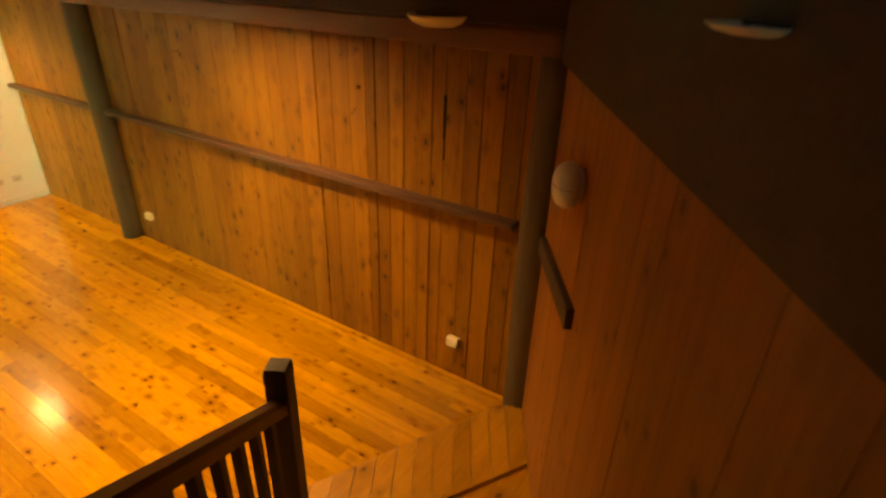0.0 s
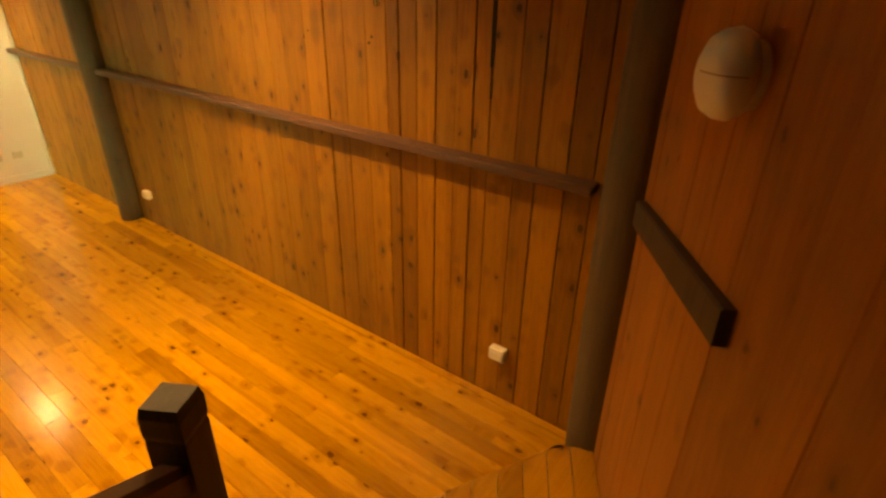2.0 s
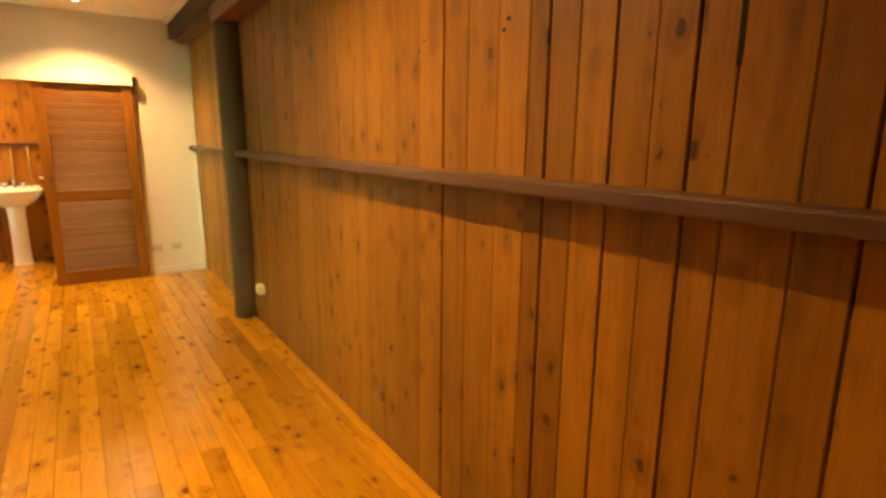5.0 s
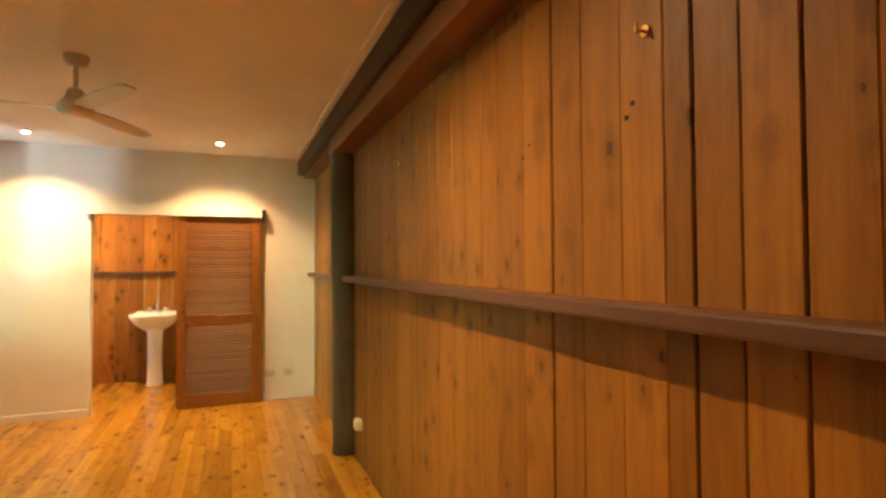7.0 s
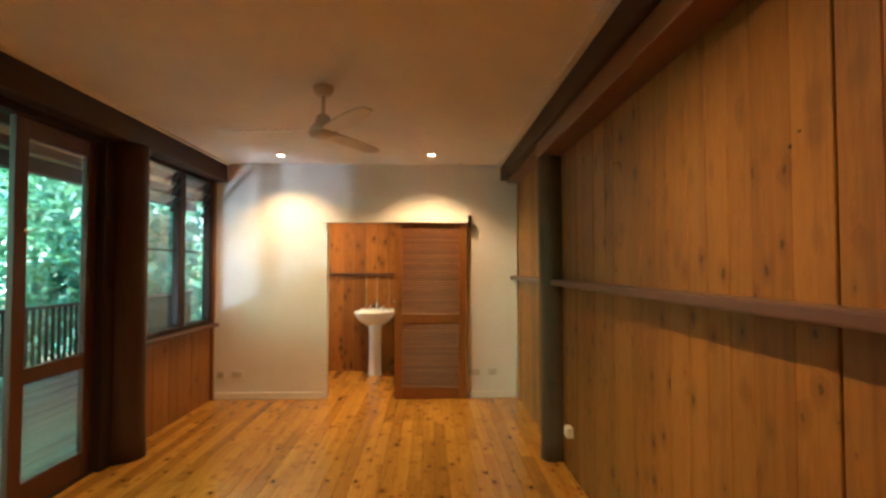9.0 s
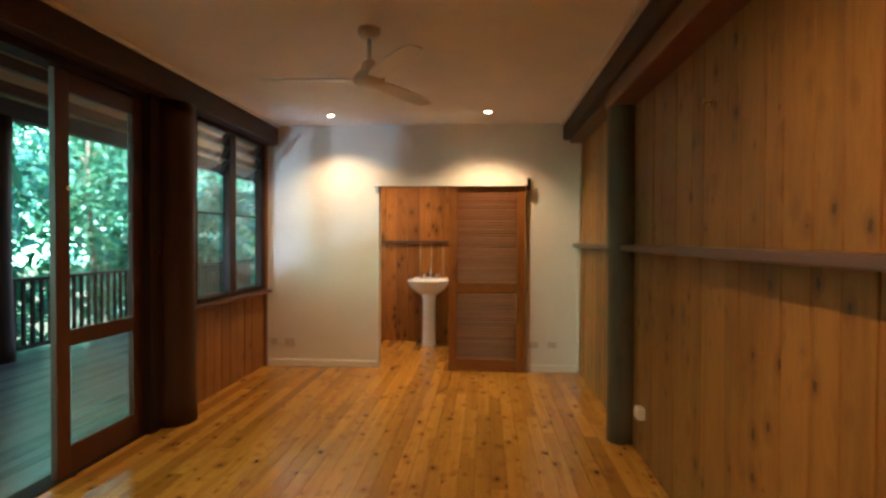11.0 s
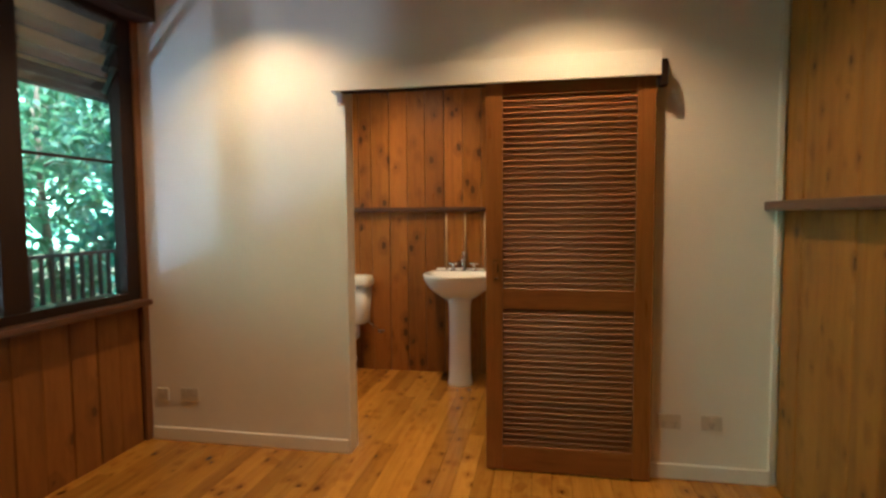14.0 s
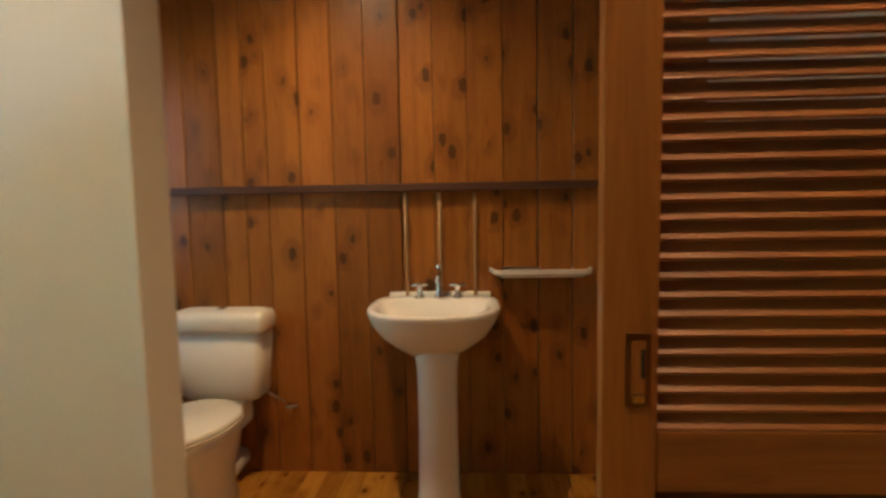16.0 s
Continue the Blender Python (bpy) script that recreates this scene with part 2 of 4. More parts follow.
def box(x0, y0, z0, x1, y1, z1, bevel=0.0, bm=None):
    bm = bm or bmesh.new()
    r = bmesh.ops.create_cube(bm, size=1.0)
    for v in r["verts"]:
        v.co = Vector((x0 + (v.co.x + 0.5) * (x1 - x0), y0 + (v.co.y + 0.5) * (y1 - y0), z0 + (v.co.z + 0.5) * (z1 - z0)))
    if bevel:
        es = {e for v in r["verts"] for e in v.link_edges}
        bmesh.ops.bevel(bm, geom=list(es), offset=bevel, segments=2, affect="EDGES", profile=0.6)
    return bm


def rod(a, b, r, r2=None, seg=16, bm=None):
    bm = bm or bmesh.new()
    a, b = Vector(a), Vector(b)
    d = b - a
    q = d.to_track_quat("Z", "Y").to_matrix().to_4x4()
    bmesh.ops.create_cone(bm, cap_ends=True, segments=seg, radius1=r, radius2=r if r2 is None else r2, depth=d.length,
                          matrix=Matrix.Translation((a + b) / 2) @ q)
    return bm


def lathe(profile, seg=32, sx=1.0, sy=1.0, shift=None, bm=None):
    """Turns (radius, height) pairs round the z axis; shift(z) moves a ring sideways."""
    bm = bm or bmesh.new()
    rings = []
    for r, z in profile:
        ox, oy = shift(z) if shift else (0, 0)
        rings.append([bm.verts.new((ox + sx * r * math.cos(2 * math.pi * k / seg), oy + sy * r * math.sin(2 * math.pi * k / seg), z)) for k in range(seg)])
    for a, b in zip(rings, rings[1:]):
        for k in range(seg):
            bm.faces.new((a[k], a[(k + 1) % seg], b[(k + 1) % seg], b[k]))
    for ring in (rings[0], rings[-1]):
        bm.faces.new(ring)
    return bm


def loft(rings):
    bm = bmesh.new()
    vs = [[bm.verts.new(p) for p in ring] for ring in rings]
    n = len(vs[0])
    for a, b in zip(vs, vs[1:]):
        for k in range(n):
            bm.faces.new((a[k], a[(k + 1) % n], b[(k + 1) % n], b[k]))
    bm.faces.new(vs[0])
    bm.faces.new(vs[-1])
    return bm


def prism(points, z0, z1):
    """An upright prism over a polygon of the plan."""
    return loft([[(x, y, z0) for x, y in points], [(x, y, z1) for x, y in points]])


def structure(name, bm, material, label="", category=""):
    return tagged(part(name, bm, material), label, category, kind="structure")


def boxes(*list_of):
    bm = bmesh.new()
    for b in list_of:
        box(*b, bm=bm)
    return bm


# stair geometry: u runs up the stair, n from the stair wall into the room
P = Vector((6.70, -0.10, 0))
U = Vector((0.5, -math.sqrt(0.75), 0))
N = Vector((-math.sqrt(0.75), -0.5, 0))


def sp(s, w, z):
    """A point s metres up the stair, w metres out from its wall, at height z."""
    p = P + U * s + N * w
    return (p.x, p.y, z)


STAIR = Matrix(((U.x, N.x, 0, P.x), (U.y, N.y, 0, P.y), (0, 0, 1, 0), (0, 0, 0, 1)))


def in_stair(bm):
    """Carries a mesh drawn in stair coordinates (up, out, height) into the room."""
    bm.transform(STAIR)
    return bm


# ---------------- structure ----------------
YW = -3.47
floor = structure("floor", prism([(-1.75, 0.12), (9.6, 0.12), (9.6, -6.2), (6.9, -6.2), (6.9, -3.6), (-1.75, -3.6)], -0.30, -0.024), FRAME_WOOD, "honey-coloured cypress board floor with dark knots and a gloss finish", "floor")
wall_north = structure("wall_north", box(-1.75, 0.022, -0.02, 6.9, 0.14, 4.4), PLATE_WOOD, "knotty pine wall of upright boards with dark gaps", "wall")
wall_west = structure("wall_west", boxes((-0.10, YW, -0.02, 0, -2.202, CEIL), (-0.10, -0.70, -0.02, 0, 0.022, CEIL), (-0.10, -2.202, 2.02, 0, -0.70, CEIL)), WHITE_WALL, "cream painted plaster wall with a wide doorway", "wall")
wall_bath = structure("wall_bathroom", box(-1.77, -3.6, -0.02, -1.652, 0.02, CEIL), PLATE_WOOD, "dark reddish knotty pine wall behind the basin", "wall")
wall_bath_side = structure("wall_bathroom_side", box(-1.652, -0.55, -0.02, -0.10, -0.45, CEIL), WHITE_WALL)
# the unseen stretch past x 3.75 is added to hold back daylight
wall_south = structure("wall_south", boxes(
    (-1.652, -3.60, -0.02, -1.35, YW, CEIL), (-1.35, -3.60, -0.02, -0.45, YW, 0.9), (-1.35, -3.60, 2.1, -0.45, YW, CEIL), (-0.45, -3.60, -0.02, 0.0, YW, CEIL),
    (0.0, -3.60, -0.02, 1.62, YW - 0.02, 0.84), (0.0, -3.60, 2.44, 3.75, YW, CEIL), (3.75, -3.60, -0.02, 6.95, YW, CEIL), (1.62, -3.60, 0.84, 2.05, YW - 0.06, 2.44), (1.62, -3.60, -0.02, 2.05, YW - 0.06, 0.84)), FRAME_WOOD, "dark timber outer wall with louvre window and glass door", "wall")
# unseen stairwell walls and ceiling, added to close the place in one dark tone
wall_well = structure("wall_stairwell", boxes((9.5, -6.2, -0.3, 9.6, 0.1, 4.5), (6.85, -6.3, -0.3, 9.6, -6.2, 4.5), (6.85, -6.2, -0.3, 6.95, -3.6, 4.5), (6.95, -3.60, CEIL, 7.0, -3.47, 4.5), (6.9, 0.022, -0.02, 9.6, 0.14, 4.5)), DARK_WELL, "dark unseen wall closing the stairwell", "wall")
e1, e2 = sp(0.95, -0.1, 0), sp(0.95, 1.16, 0)
ceiling = structure("ceiling", prism([(-1.75, 0.02), (6.95, 0.02), e1[:2], e2[:2], (e2[0], -3.60), (-1.75, -3.60)], CEIL, CEIL + 0.10), CEIL_PAINT, "off-white painted flat ceiling", "ceiling")
ceiling_well = structure("ceiling_stairwell", box(6.0, -6.3, 4.4, 9.6, 0.14, 4.5), DARK_WELL, "dark stairwell ceiling", "ceiling")
# bulkhead added in the same dark tone to cover the ceiling's edge
wall_over = structure("wall_over_stair", prism([sp(0.95, -0.1, 0)[:2], sp(1.0, -0.1, 0)[:2], sp(1.0, 1.2, 0)[:2], sp(0.95, 1.16, 0)[:2]], CEIL - 0.012, 4.4), DARK_WELL, "dark bulkhead added to cover the ceiling's edge over the stair", "wall")
structure("wall_over_stair", box(e2[0] + 0.002, -3.60, CEIL - 0.012, e2[0] + 0.05, e2[1] - 0.03, 4.4), DARK_WELL, "dark bulkhead added to cover the ceiling's edge over the stair", "wall")

# angled wall beside the stair
wall_stair = structure("wall_stair", in_stair(box(-0.05, -0.12, -0.02, 4.6, -0.022, 4.4)), PLATE_WOOD, "reddish pine board wall beside the stair", "wall")

# skirting, corner strips
skirt = structure("baseboard", box(0.0, YW + 0.03, 0.0, 0.016, -2.20, 0.075, 0.004), TRIM_PAINT, "white painted skirting board", "baseboard")
structure("baseboard", box(0.0, -0.72, 0.0, 0.016, -0.03, 0.075, 0.004), TRIM_PAINT, "white painted skirting board", "baseboard")
structure("trim", box(0.0, -0.035, 0.075, 0.014, -0.012, 2.48), TRIM_PAINT, "white corner bead", "trim")
structure("trim", box(0.0, YW, 0.0, 0.05, YW + 0.022, 2.46), TRIM_WOOD, "light timber corner strip beside the window", "trim")
structure("trim", box(-0.105, -2.202, 0.0, 0.005, -2.186, 2.02), TRIM_PAINT, "white painted door jamb", "trim")
structure("trim", box(0.003, -0.238, CEIL - 0.028, 6.15, -0.1, CEIL - 0.002, 0.005), TRIM_PAINT, "white cornice strip above the beam", "trim")

structure("trim", box(0.003, -3.322, CEIL - 0.026, 6.3, -3.296, CEIL - 0.002, 0.005), TRIM_PAINT, "cream cornice strip along the dark beam", "trim")
structure("trim", box(2.07, -0.052, 0.001, 6.57, -0.004, 0.012, 0.003), FLOOR_WOOD, "low cypress edging strip at the foot of the board wall", "trim")

# beams
beam = structure("beam_north", box(0.002, -0.20, 2.485, 6.95, 0.02, CEIL - 0.03, 0.012), BEAM_WOOD, "dark rough-sawn timber beam along the wall head", "beam")
plate = structure("beam_plate", box(1.86, -0.165, 2.355, 6.72, 0.02, 2.482, 0.012), HEAD_WOOD, "red-brown timber plate under the beam", "beam")
structure("beam_plate", box(0.004, -0.13, 2.455, 1.86, 0.02, 2.483, 0.006), HEAD_WOOD, "red-brown timber plate under the beam", "beam")
structure("beam_south", box(0.002, YW - 0.02, 2.455, 6.40, -3.32, CEIL - 0.01, 0.012), BEAM_WOOD, "dark timber beam above window and glass door", "beam")
structure("beam_stair", in_stair(box(0.02, -0.02, 2.345, 4.4, 0.035, 2.95, 0.006)), BEAM_WOOD, "dark timber beam above the stair wall", "beam")

for bx, bz in ((2.02, 2.575), (2.16, 2.60)):
    part("bolt", rod((bx, -0.196, bz), (bx, -0.207, bz), 0.013, 0.010, 8), BLACK_METAL, beam)


def log_post(name, x, y, z0, z1, r, mat, label):
    rnd = random.Random(int(x * 100))
    ph = [rnd.uniform(0, 6.28) for _ in range(4)]
    prof = [(r * (1.03 - 0.05 * k / 14 + 0.012 * math.sin(k * 1.1 + ph[0])), z0 + (z1 - z0) * k / 14) for k in range(15)]
    bm = lathe(prof, 26, 1.0, 1.0, lambda z: (0.010 * math.sin(z * 1.6 + ph[1]), 0.010 * math.sin(z * 1.3 + ph[2])))
    for v in bm.verts:
        a = math.atan2(v.co.y, v.co.x)
        k = 1 + 0.02 * math.sin(3 * a + ph[3] + v.co.z) + 0.012 * math.sin(7 * a + v.co.z * 2)
        v.co.x, v.co.y = x + v.co.x * k, y + v.co.y * k
    return tagged(part(name, bm, mat, smooth=True), label, "post", kind="structure")


log_post("post_north", 1.95, -0.045, 0, 2.485, 0.112, LOG_WOOD, "grey-brown round log post standing against the board wall")
log_post("post_stair", 6.675, -0.06, 0, 2.355, 0.115, LOG_WOOD, "grey-brown round log post at the foot of the stair")
log_post("post_south", 1.86, -3.43, 0, 2.455, 0.165, LOG_BROWN, "thick dark brown round log post beside the glass door")

# stair: platform at its foot, treads, risers
PLAT = 0.13
PLAT_EDGE = [(6.575, -0.225), (6.0, -1.40), (6.22, -1.84), sp(1.17, 1.12, 0)[:2], sp(1.17, 0.002, 0)[:2], sp(0.05, 0.002, 0)[:2]]
platform = structure("stair_platform", prism(PLAT_EDGE, 0.0, PLAT - 0.022), TREAD_WOOD, "low boarded platform at the foot of the stair", "platform")
for k in range(14):
    bm = in_stair(box(-0.5, 0.004 + 0.112 * k, PLAT - 0.0215, 1.6, 0.112 * (k + 1), PLAT + 0.0004 * (k % 3), 0.001))
    for a, b in zip(PLAT_EDGE, PLAT_EDGE[1:] + PLAT_EDGE[:1]):
        d = Vector((b[0] - a[0], b[1] - a[1], 0))
        bmesh.ops.bisect_plane(bm, geom=bm.verts[:] + bm.edges[:] + bm.faces[:], plane_co=(*a, 0), plane_no=(d.y, -d.x, 0), clear_outer=True)
    if len(bm.faces):
        bmesh.ops.holes_fill(bm, edges=bm.edges[:])
        part("floorboard", bm, TREAD_WOOD, platform)
    else:
        bm.free()
stair = thing("staircase", sp(1.2, 0.55, 0), "timber staircase with cypress treads and closed risers", "staircase")
inv = Matrix.Translation(-stair.location)


def stair_part(name, bm, mat, parent, label="", smooth=False):
    bm.transform(STAIR)
    bm.transform(inv)
    return part(name, bm, mat, parent, label, smooth)


RISE, GO, S0 = 0.178, 0.272, 1.17
for k in range(12):
    s, z = S0 + GO * k, PLAT + RISE * (k + 1)
    stair_part("tread", box(s - 0.02, 0.004, z - 0.035, s + GO + 0.01, 1.10, z, 0.006), TREAD_WOOD, stair)
    stair_part("riser", box(s, 0.006, z - RISE, s + 0.02, 1.09, z - 0.036), TREAD_WOOD, stair)
sl = RISE / GO
bm = loft([[(S0 - 0.05, w, 0.0 + PLAT), (S0 + 3.6, w, PLAT + 3.65 * sl - 0.05), (S0 + 3.6, w, PLAT + 3.65 * sl + 0.22), (S0 - 0.05, w, PLAT + 0.22)] for w in (1.10, 1.14)])
stair_part("stringer", bm, NEWEL_WOOD, stair, "dark timber stringer")
structure("floor_upper", in_stair(box(S0 + GO * 12, -0.2, PLAT + RISE * 12 - 0.2, S0 + GO * 12 + 2.0, 2.5, PLAT + RISE * 12 - 0.001)), TREAD_WOOD, "upper landing floor", "floor")

balus = thing("stair_balustrade", sp(1.2, 1.12, 0), "dark-stained timber stair balustrade with square newel and balusters", "balustrade")
inv = Matrix.Translation(-balus.location)
NW = 1.121
top = [(1.244, NW - 0.042), (1.328, NW - 0.042), (1.328, NW + 0.042), (1.244, NW + 0.042)]
bm = loft([[(1.286 + (s - 1.286) * k, NW + (w - NW) * k, z) for s, w in top] for k, z in ((1, 0.0), (1, 1.33), (0.96, 1.34), (1.02, 1.352), (1.02, 1.395), (0.90, 1.418))])
stair_part("newel_post", bm, NEWEL_WOOD, balus, "square newel post with chamfered cap")
zr = 1.245


def rail_z(s):
    return zr + (s - 1.33) * sl


bm = loft([[(s, NW - 0.032, rail_z(s) - 0.03), (s, NW + 0.032, rail_z(s) - 0.03), (s, NW + 0.034, rail_z(s) + 0.02), (s, NW + 0.022, rail_z(s) + 0.038), (s, NW - 0.022, rail_z(s) + 0.038), (s, NW - 0.034, rail_z(s) + 0.02)] for s in (1.325, 4.3)])
stair_part("handrail", bm, RAIL_WOOD_Y, balus)
for k in range(24):
    s = 1.43 + 0.118 * k
    stair_part("baluster", box(s - 0.016, NW - 0.016, PLAT + (s - S0) * sl + 0.1, s + 0.016, NW + 0.016, rail_z(s) - 0.02), NEWEL_WOOD, balus)

# rail on the stair wall, running down to the post
wr = thing("wall_handrail", sp(0.4, 0.05, 1.3), "dark timber handrail fixed to the stair wall", "handrail")
inv = Matrix.Translation(-wr.location)
bm = loft([[(s, 0.0, 1.320 + 0.10 * s), (s, 0.034, 1.320 + 0.10 * s), (s, 0.034, 1.410 + 0.10 * s), (s, 0.028, 1.417 + 0.10 * s), (s, 0.0, 1.417 + 0.10 * s)] for s in (0.10, 0.96)])
stair_part("rail", bm, NEWEL_WOOD, wr)


# ---------------- wall things ----------------
def dado_rail(x0, x1, label):
    r = thing("picture_rail", (x0, -0.03, 1.37), label, "rail", "rails along the board wall")
    bm = box(0, -0.060, -0.022, x1 - x0, 0.03, 0.022, 0.009)
    part("rail", bm, RAIL_WOOD, r)
    return r


dado_rail(2.03, 6.50, "long red-brown timber rail fixed along the board wall")
dado_rail(0.005, 1.86, "short red-brown timber rail between end wall and log post")


def opal_light(at, turn):
    """An oval opal bulkhead lamp; its back lies in the local xz plane."""
    o = thing("wall_light", at, "oval opal glass wall light, unlit, on a white base", "wall light")
    o.rotation_euler = (0, 0, turn)
    o.scale = (1.04, 1.04, 1.0)
    base = lathe([(0.070, 0.0), (0.072, 0.006), (0.068, 0.016)], 36, 0.95, 1.0)
    base.transform(Matrix.Rotation(radians(90), 4, "X"))
    part("base", base, PLASTIC, o)
    prof = [(0.060, 0.0), (0.086, 0.012), (0.097, 0.034), (0.093, 0.058), (0.078, 0.080), (0.048, 0.094), (0.012, 0.100)]
    d = lathe(prof, 36, 0.95, 1.0)
    d.transform(Matrix.Translation((0, -0.015, 0)) @ Matrix.Rotation(radians(90), 4, "X"))
    cover = part("diffuser", d, OPAL, o, "opal glass cover", True)
    seam = bmesh.new()
    arc = [(r * 0.95, h + 0.0155) for r, h in prof[2:]]
    for (r0, h0), (r1, h1) in zip(arc, arc[1:]):
        rod((r0, -h0, 0.008), (r1, -h1, 0.008), 0.0014, seg=6, bm=seam)
    part("seam", seam, PIPE_PAINT, cover)
    return o


opal_light(sp(0.74, 0.0, 1.965), math.atan2(N.y, N.x) + math.pi / 2)


def bowl_light(at, turn, label, size=1.0):
    o = thing("uplight", at, label, "wall light", "bowl uplights on the beams")
    o.rotation_euler = (0, 0, turn)
    o.scale = (size, size, size if size == 1.0 else size * 0.6)
    prof = [(0.03, -0.05), (0.09, -0.045), (0.14, -0.025), (0.165, 0.0), (0.17, 0.012), (0.155, 0.012), (0.13, -0.012), (0.08, -0.03)]
    b = lathe(prof, 36)
    bmesh.ops.bisect_plane(b, geom=b.verts[:] + b.edges[:] + b.faces[:], plane_co=(0, 0, 0), plane_no=(0, 1, 0), clear_outer=True)
    part("bowl", b, OPAL, o, "white half-bowl shade", True)
    part("bracket", box(-0.05, -0.012, -0.035, 0.05, -0.001, 0.0, 0.003), PLASTIC, o)


bowl_light((6.01, -0.20, 2.50), 0.0, "white half-bowl uplight, unlit, on the dark beam")
bowl_light(sp(1.90, 0.036, 2.655), math.atan2(N.y, N.x) + math.pi / 2, "white half-bowl uplight, unlit, on the stair beam", 0.5)


def socket(at, turn, w, label, mat=SHADOWED_PLASTIC):
    o = thing("power_outlet", at, label, "outlet", "power outlets")
    o.rotation_euler = (0, 0, turn)
    part("cover_plate", box(-w / 2, -0.010, -0.037, w / 2, 0, 0.037, 0.003), mat, o)
    n = 2 if w > 0.1 else 1
    for k in range(n):
        x = (k - (n - 1) / 2) * 0.055
        part("switch", box(x - 0.006, -0.015, 0.012, x + 0.006, -0.0095, 0.026, 0.001), mat, o)
        for dx, tilt in ((-0.009, 0), (0.009, 0)):
            part("slot", box(x + dx - 0.0016, -0.0108, -0.012, x + dx + 0.0016, -0.0096, -0.002), HOLE_SHADE, o)
        part("slot", box(x - 0.0016, -0.0108, -0.026, x + 0.0016, -0.0096, -0.017), HOLE_SHADE, o)
    return o


W = radians(90)
socket((0.0, -3.37, 0.275), W, 0.075, "small cream socket plate low on the cream wall")
socket((0.0, -3.19, 0.282), W, 0.115, "double white power outlet low on the cream wall")
socket((0.0, -0.50, 0.292), W, 0.115, "double white power outlet low on the cream wall")
socket((0.0, -0.298, 0.295), W, 0.095, "white power outlet low beside the corner")


def surface_block(x, z):
    o = thing("surface_outlet", (x, 0, z), "cream surface-mounted outlet block on the board wall", "outlet", "surface outlets on the board wall")
    part("block", box(-0.047, -0.045, -0.036, 0.047, 0.0, 0.036, 0.006), IVORY, o)
    part("face", box(-0.040, -0.051, -0.030, 0.040, -0.0445, 0.020, 0.003), IVORY, o)


surface_block(6.095, 0.325)
surface_block(2.315, 0.31)

# brass hooks and old bolt holes in the boards
for hx, hz in ((5.27, 2.02), (3.30, 2.054)):
    o = thing("brass_hook", (hx, 0, hz), "small brass hook screwed into the board wall", "hook", "brass hooks")
    part("plate", rod((0, 0.002, 0), (0, -0.006, 0), 0.014, seg=16), BRASS, o)
    part("stem", rod((0, -0.005, 0), (0, -0.03, -0.004), 0.004, seg=10), BRASS, o)
    part("tip", rod((0, -0.03, -0.006), (0.002, -0.03, 0.016), 0.0045, 0.003, seg=10), BRASS, o)
# near-black discs and slivers laid on the boards, hole shade in their colour
for hx, hz in ((4.74, 1.866), (5.221, 1.865), (4.70, 1.83), (5.20, 1.835)):
    tagged(part("bolt_hole", rod((hx, 0.004, hz), (hx, -0.0012, hz + 0.001), 0.008, seg=9), HOLE_SHADE), "dark old bolt hole in the board", "hole", "bolt holes")
for z0, z1, w in ((1.655, 1.80, 0.007), (1.79, 2.06, 0.013)):
    part("split", loft([[(5.945 - w, 0.003, z), (5.945 - w, -0.0012, z), (5.945 + w * 0.6, -0.0012, z), (5.945 + w * 0.6, 0.003, z)] for z in (z0, z1)]), HOLE_SHADE, wall_north)

# sliding louvre door, pelmet and track
DX = 0.055
door = thing("door_1", (DX, -1.005, 0.01), "red-brown cedar louvred sliding door, half open", "door", kind="structure")
DW, DH = 0.409, 1.985
part("stile", box(-0.018, -DW, 0, 0.018, -DW + 0.085, DH, 0.003), DOOR_STILE, door)
part("stile", box(-0.018, DW - 0.085, 0, 0.018, DW, DH, 0.003), DOOR_STILE, door)
for z0, z1 in ((0.0, 0.125), (0.845, 0.945), (1.92, DH)):
    part("door_rail", box(-0.017, -DW + 0.085, z0, 0.017, DW - 0.085, z1, 0.003), DOOR_WOOD, door)
slat_mesh = None
for z0, z1, n in ((0.125, 0.845, 24), (0.945, 1.92, 33)):
    for k in range(n):
        if slat_mesh is None:
            bm = box(-0.0205, -DW + 0.08, -0.0032, 0.0205, DW - 0.08, 0.0035, 0.0022)
            slat_mesh = mesh_of("slat", bm, DOOR_WOOD)
        o = new("slat", slat_mesh)
        o.parent = door
        o.location = (0, 0, z0 + (k + 0.5) * (z1 - z0) / n)
        o.rotation_euler = (0, radians(45 + random.uniform(-0.5, 0.5)), 0)
hd = part("pull_handle", box(0.017, -0.374, 0.985, 0.0195, -0.336, 1.10, 0.001), BRONZE, door, "recessed bronze pull")
part("recess", box(0.0196, -0.366, 0.995, 0.0204, -0.344, 1.088), DOOR_STILE, hd)
part("finger_slot", box(0.0205, -0.351, 1.03, 0.0209, -0.345, 1.075), HOLE_SHADE, hd)
part("catch", box(0.0205, -0.364, 0.992, 0.024, -0.346, 1.006, 0.002), CHROME, hd)
pel = thing("pelmet", (0, -1.40, 1.99), "white painted pelmet board hiding the sliding door track", "pelmet")
part("board", box(0.092, -0.83, 0.0, 0.112, 0.817, 0.115, 0.003), TRIM_PAINT, pel)
part("cap", box(0.001, -0.828, 0.095, 0.0915, 0.815, 0.112), TRIM_PAINT, pel)
part("end_board", box(0.02, -0.829, 0.0, 0.0915, -0.812, 0.094), TRIM_PAINT, pel)
part("track", box(0.003, -0.80, 0.004, 0.032, 0.862, 0.094, 0.003), FRAME_WOOD, pel, "dark timber door track")
part("bracket", box(0.02, -0.815, -0.06, 0.075, -0.775, 0.0, 0.008), TRIM_PAINT, pel)
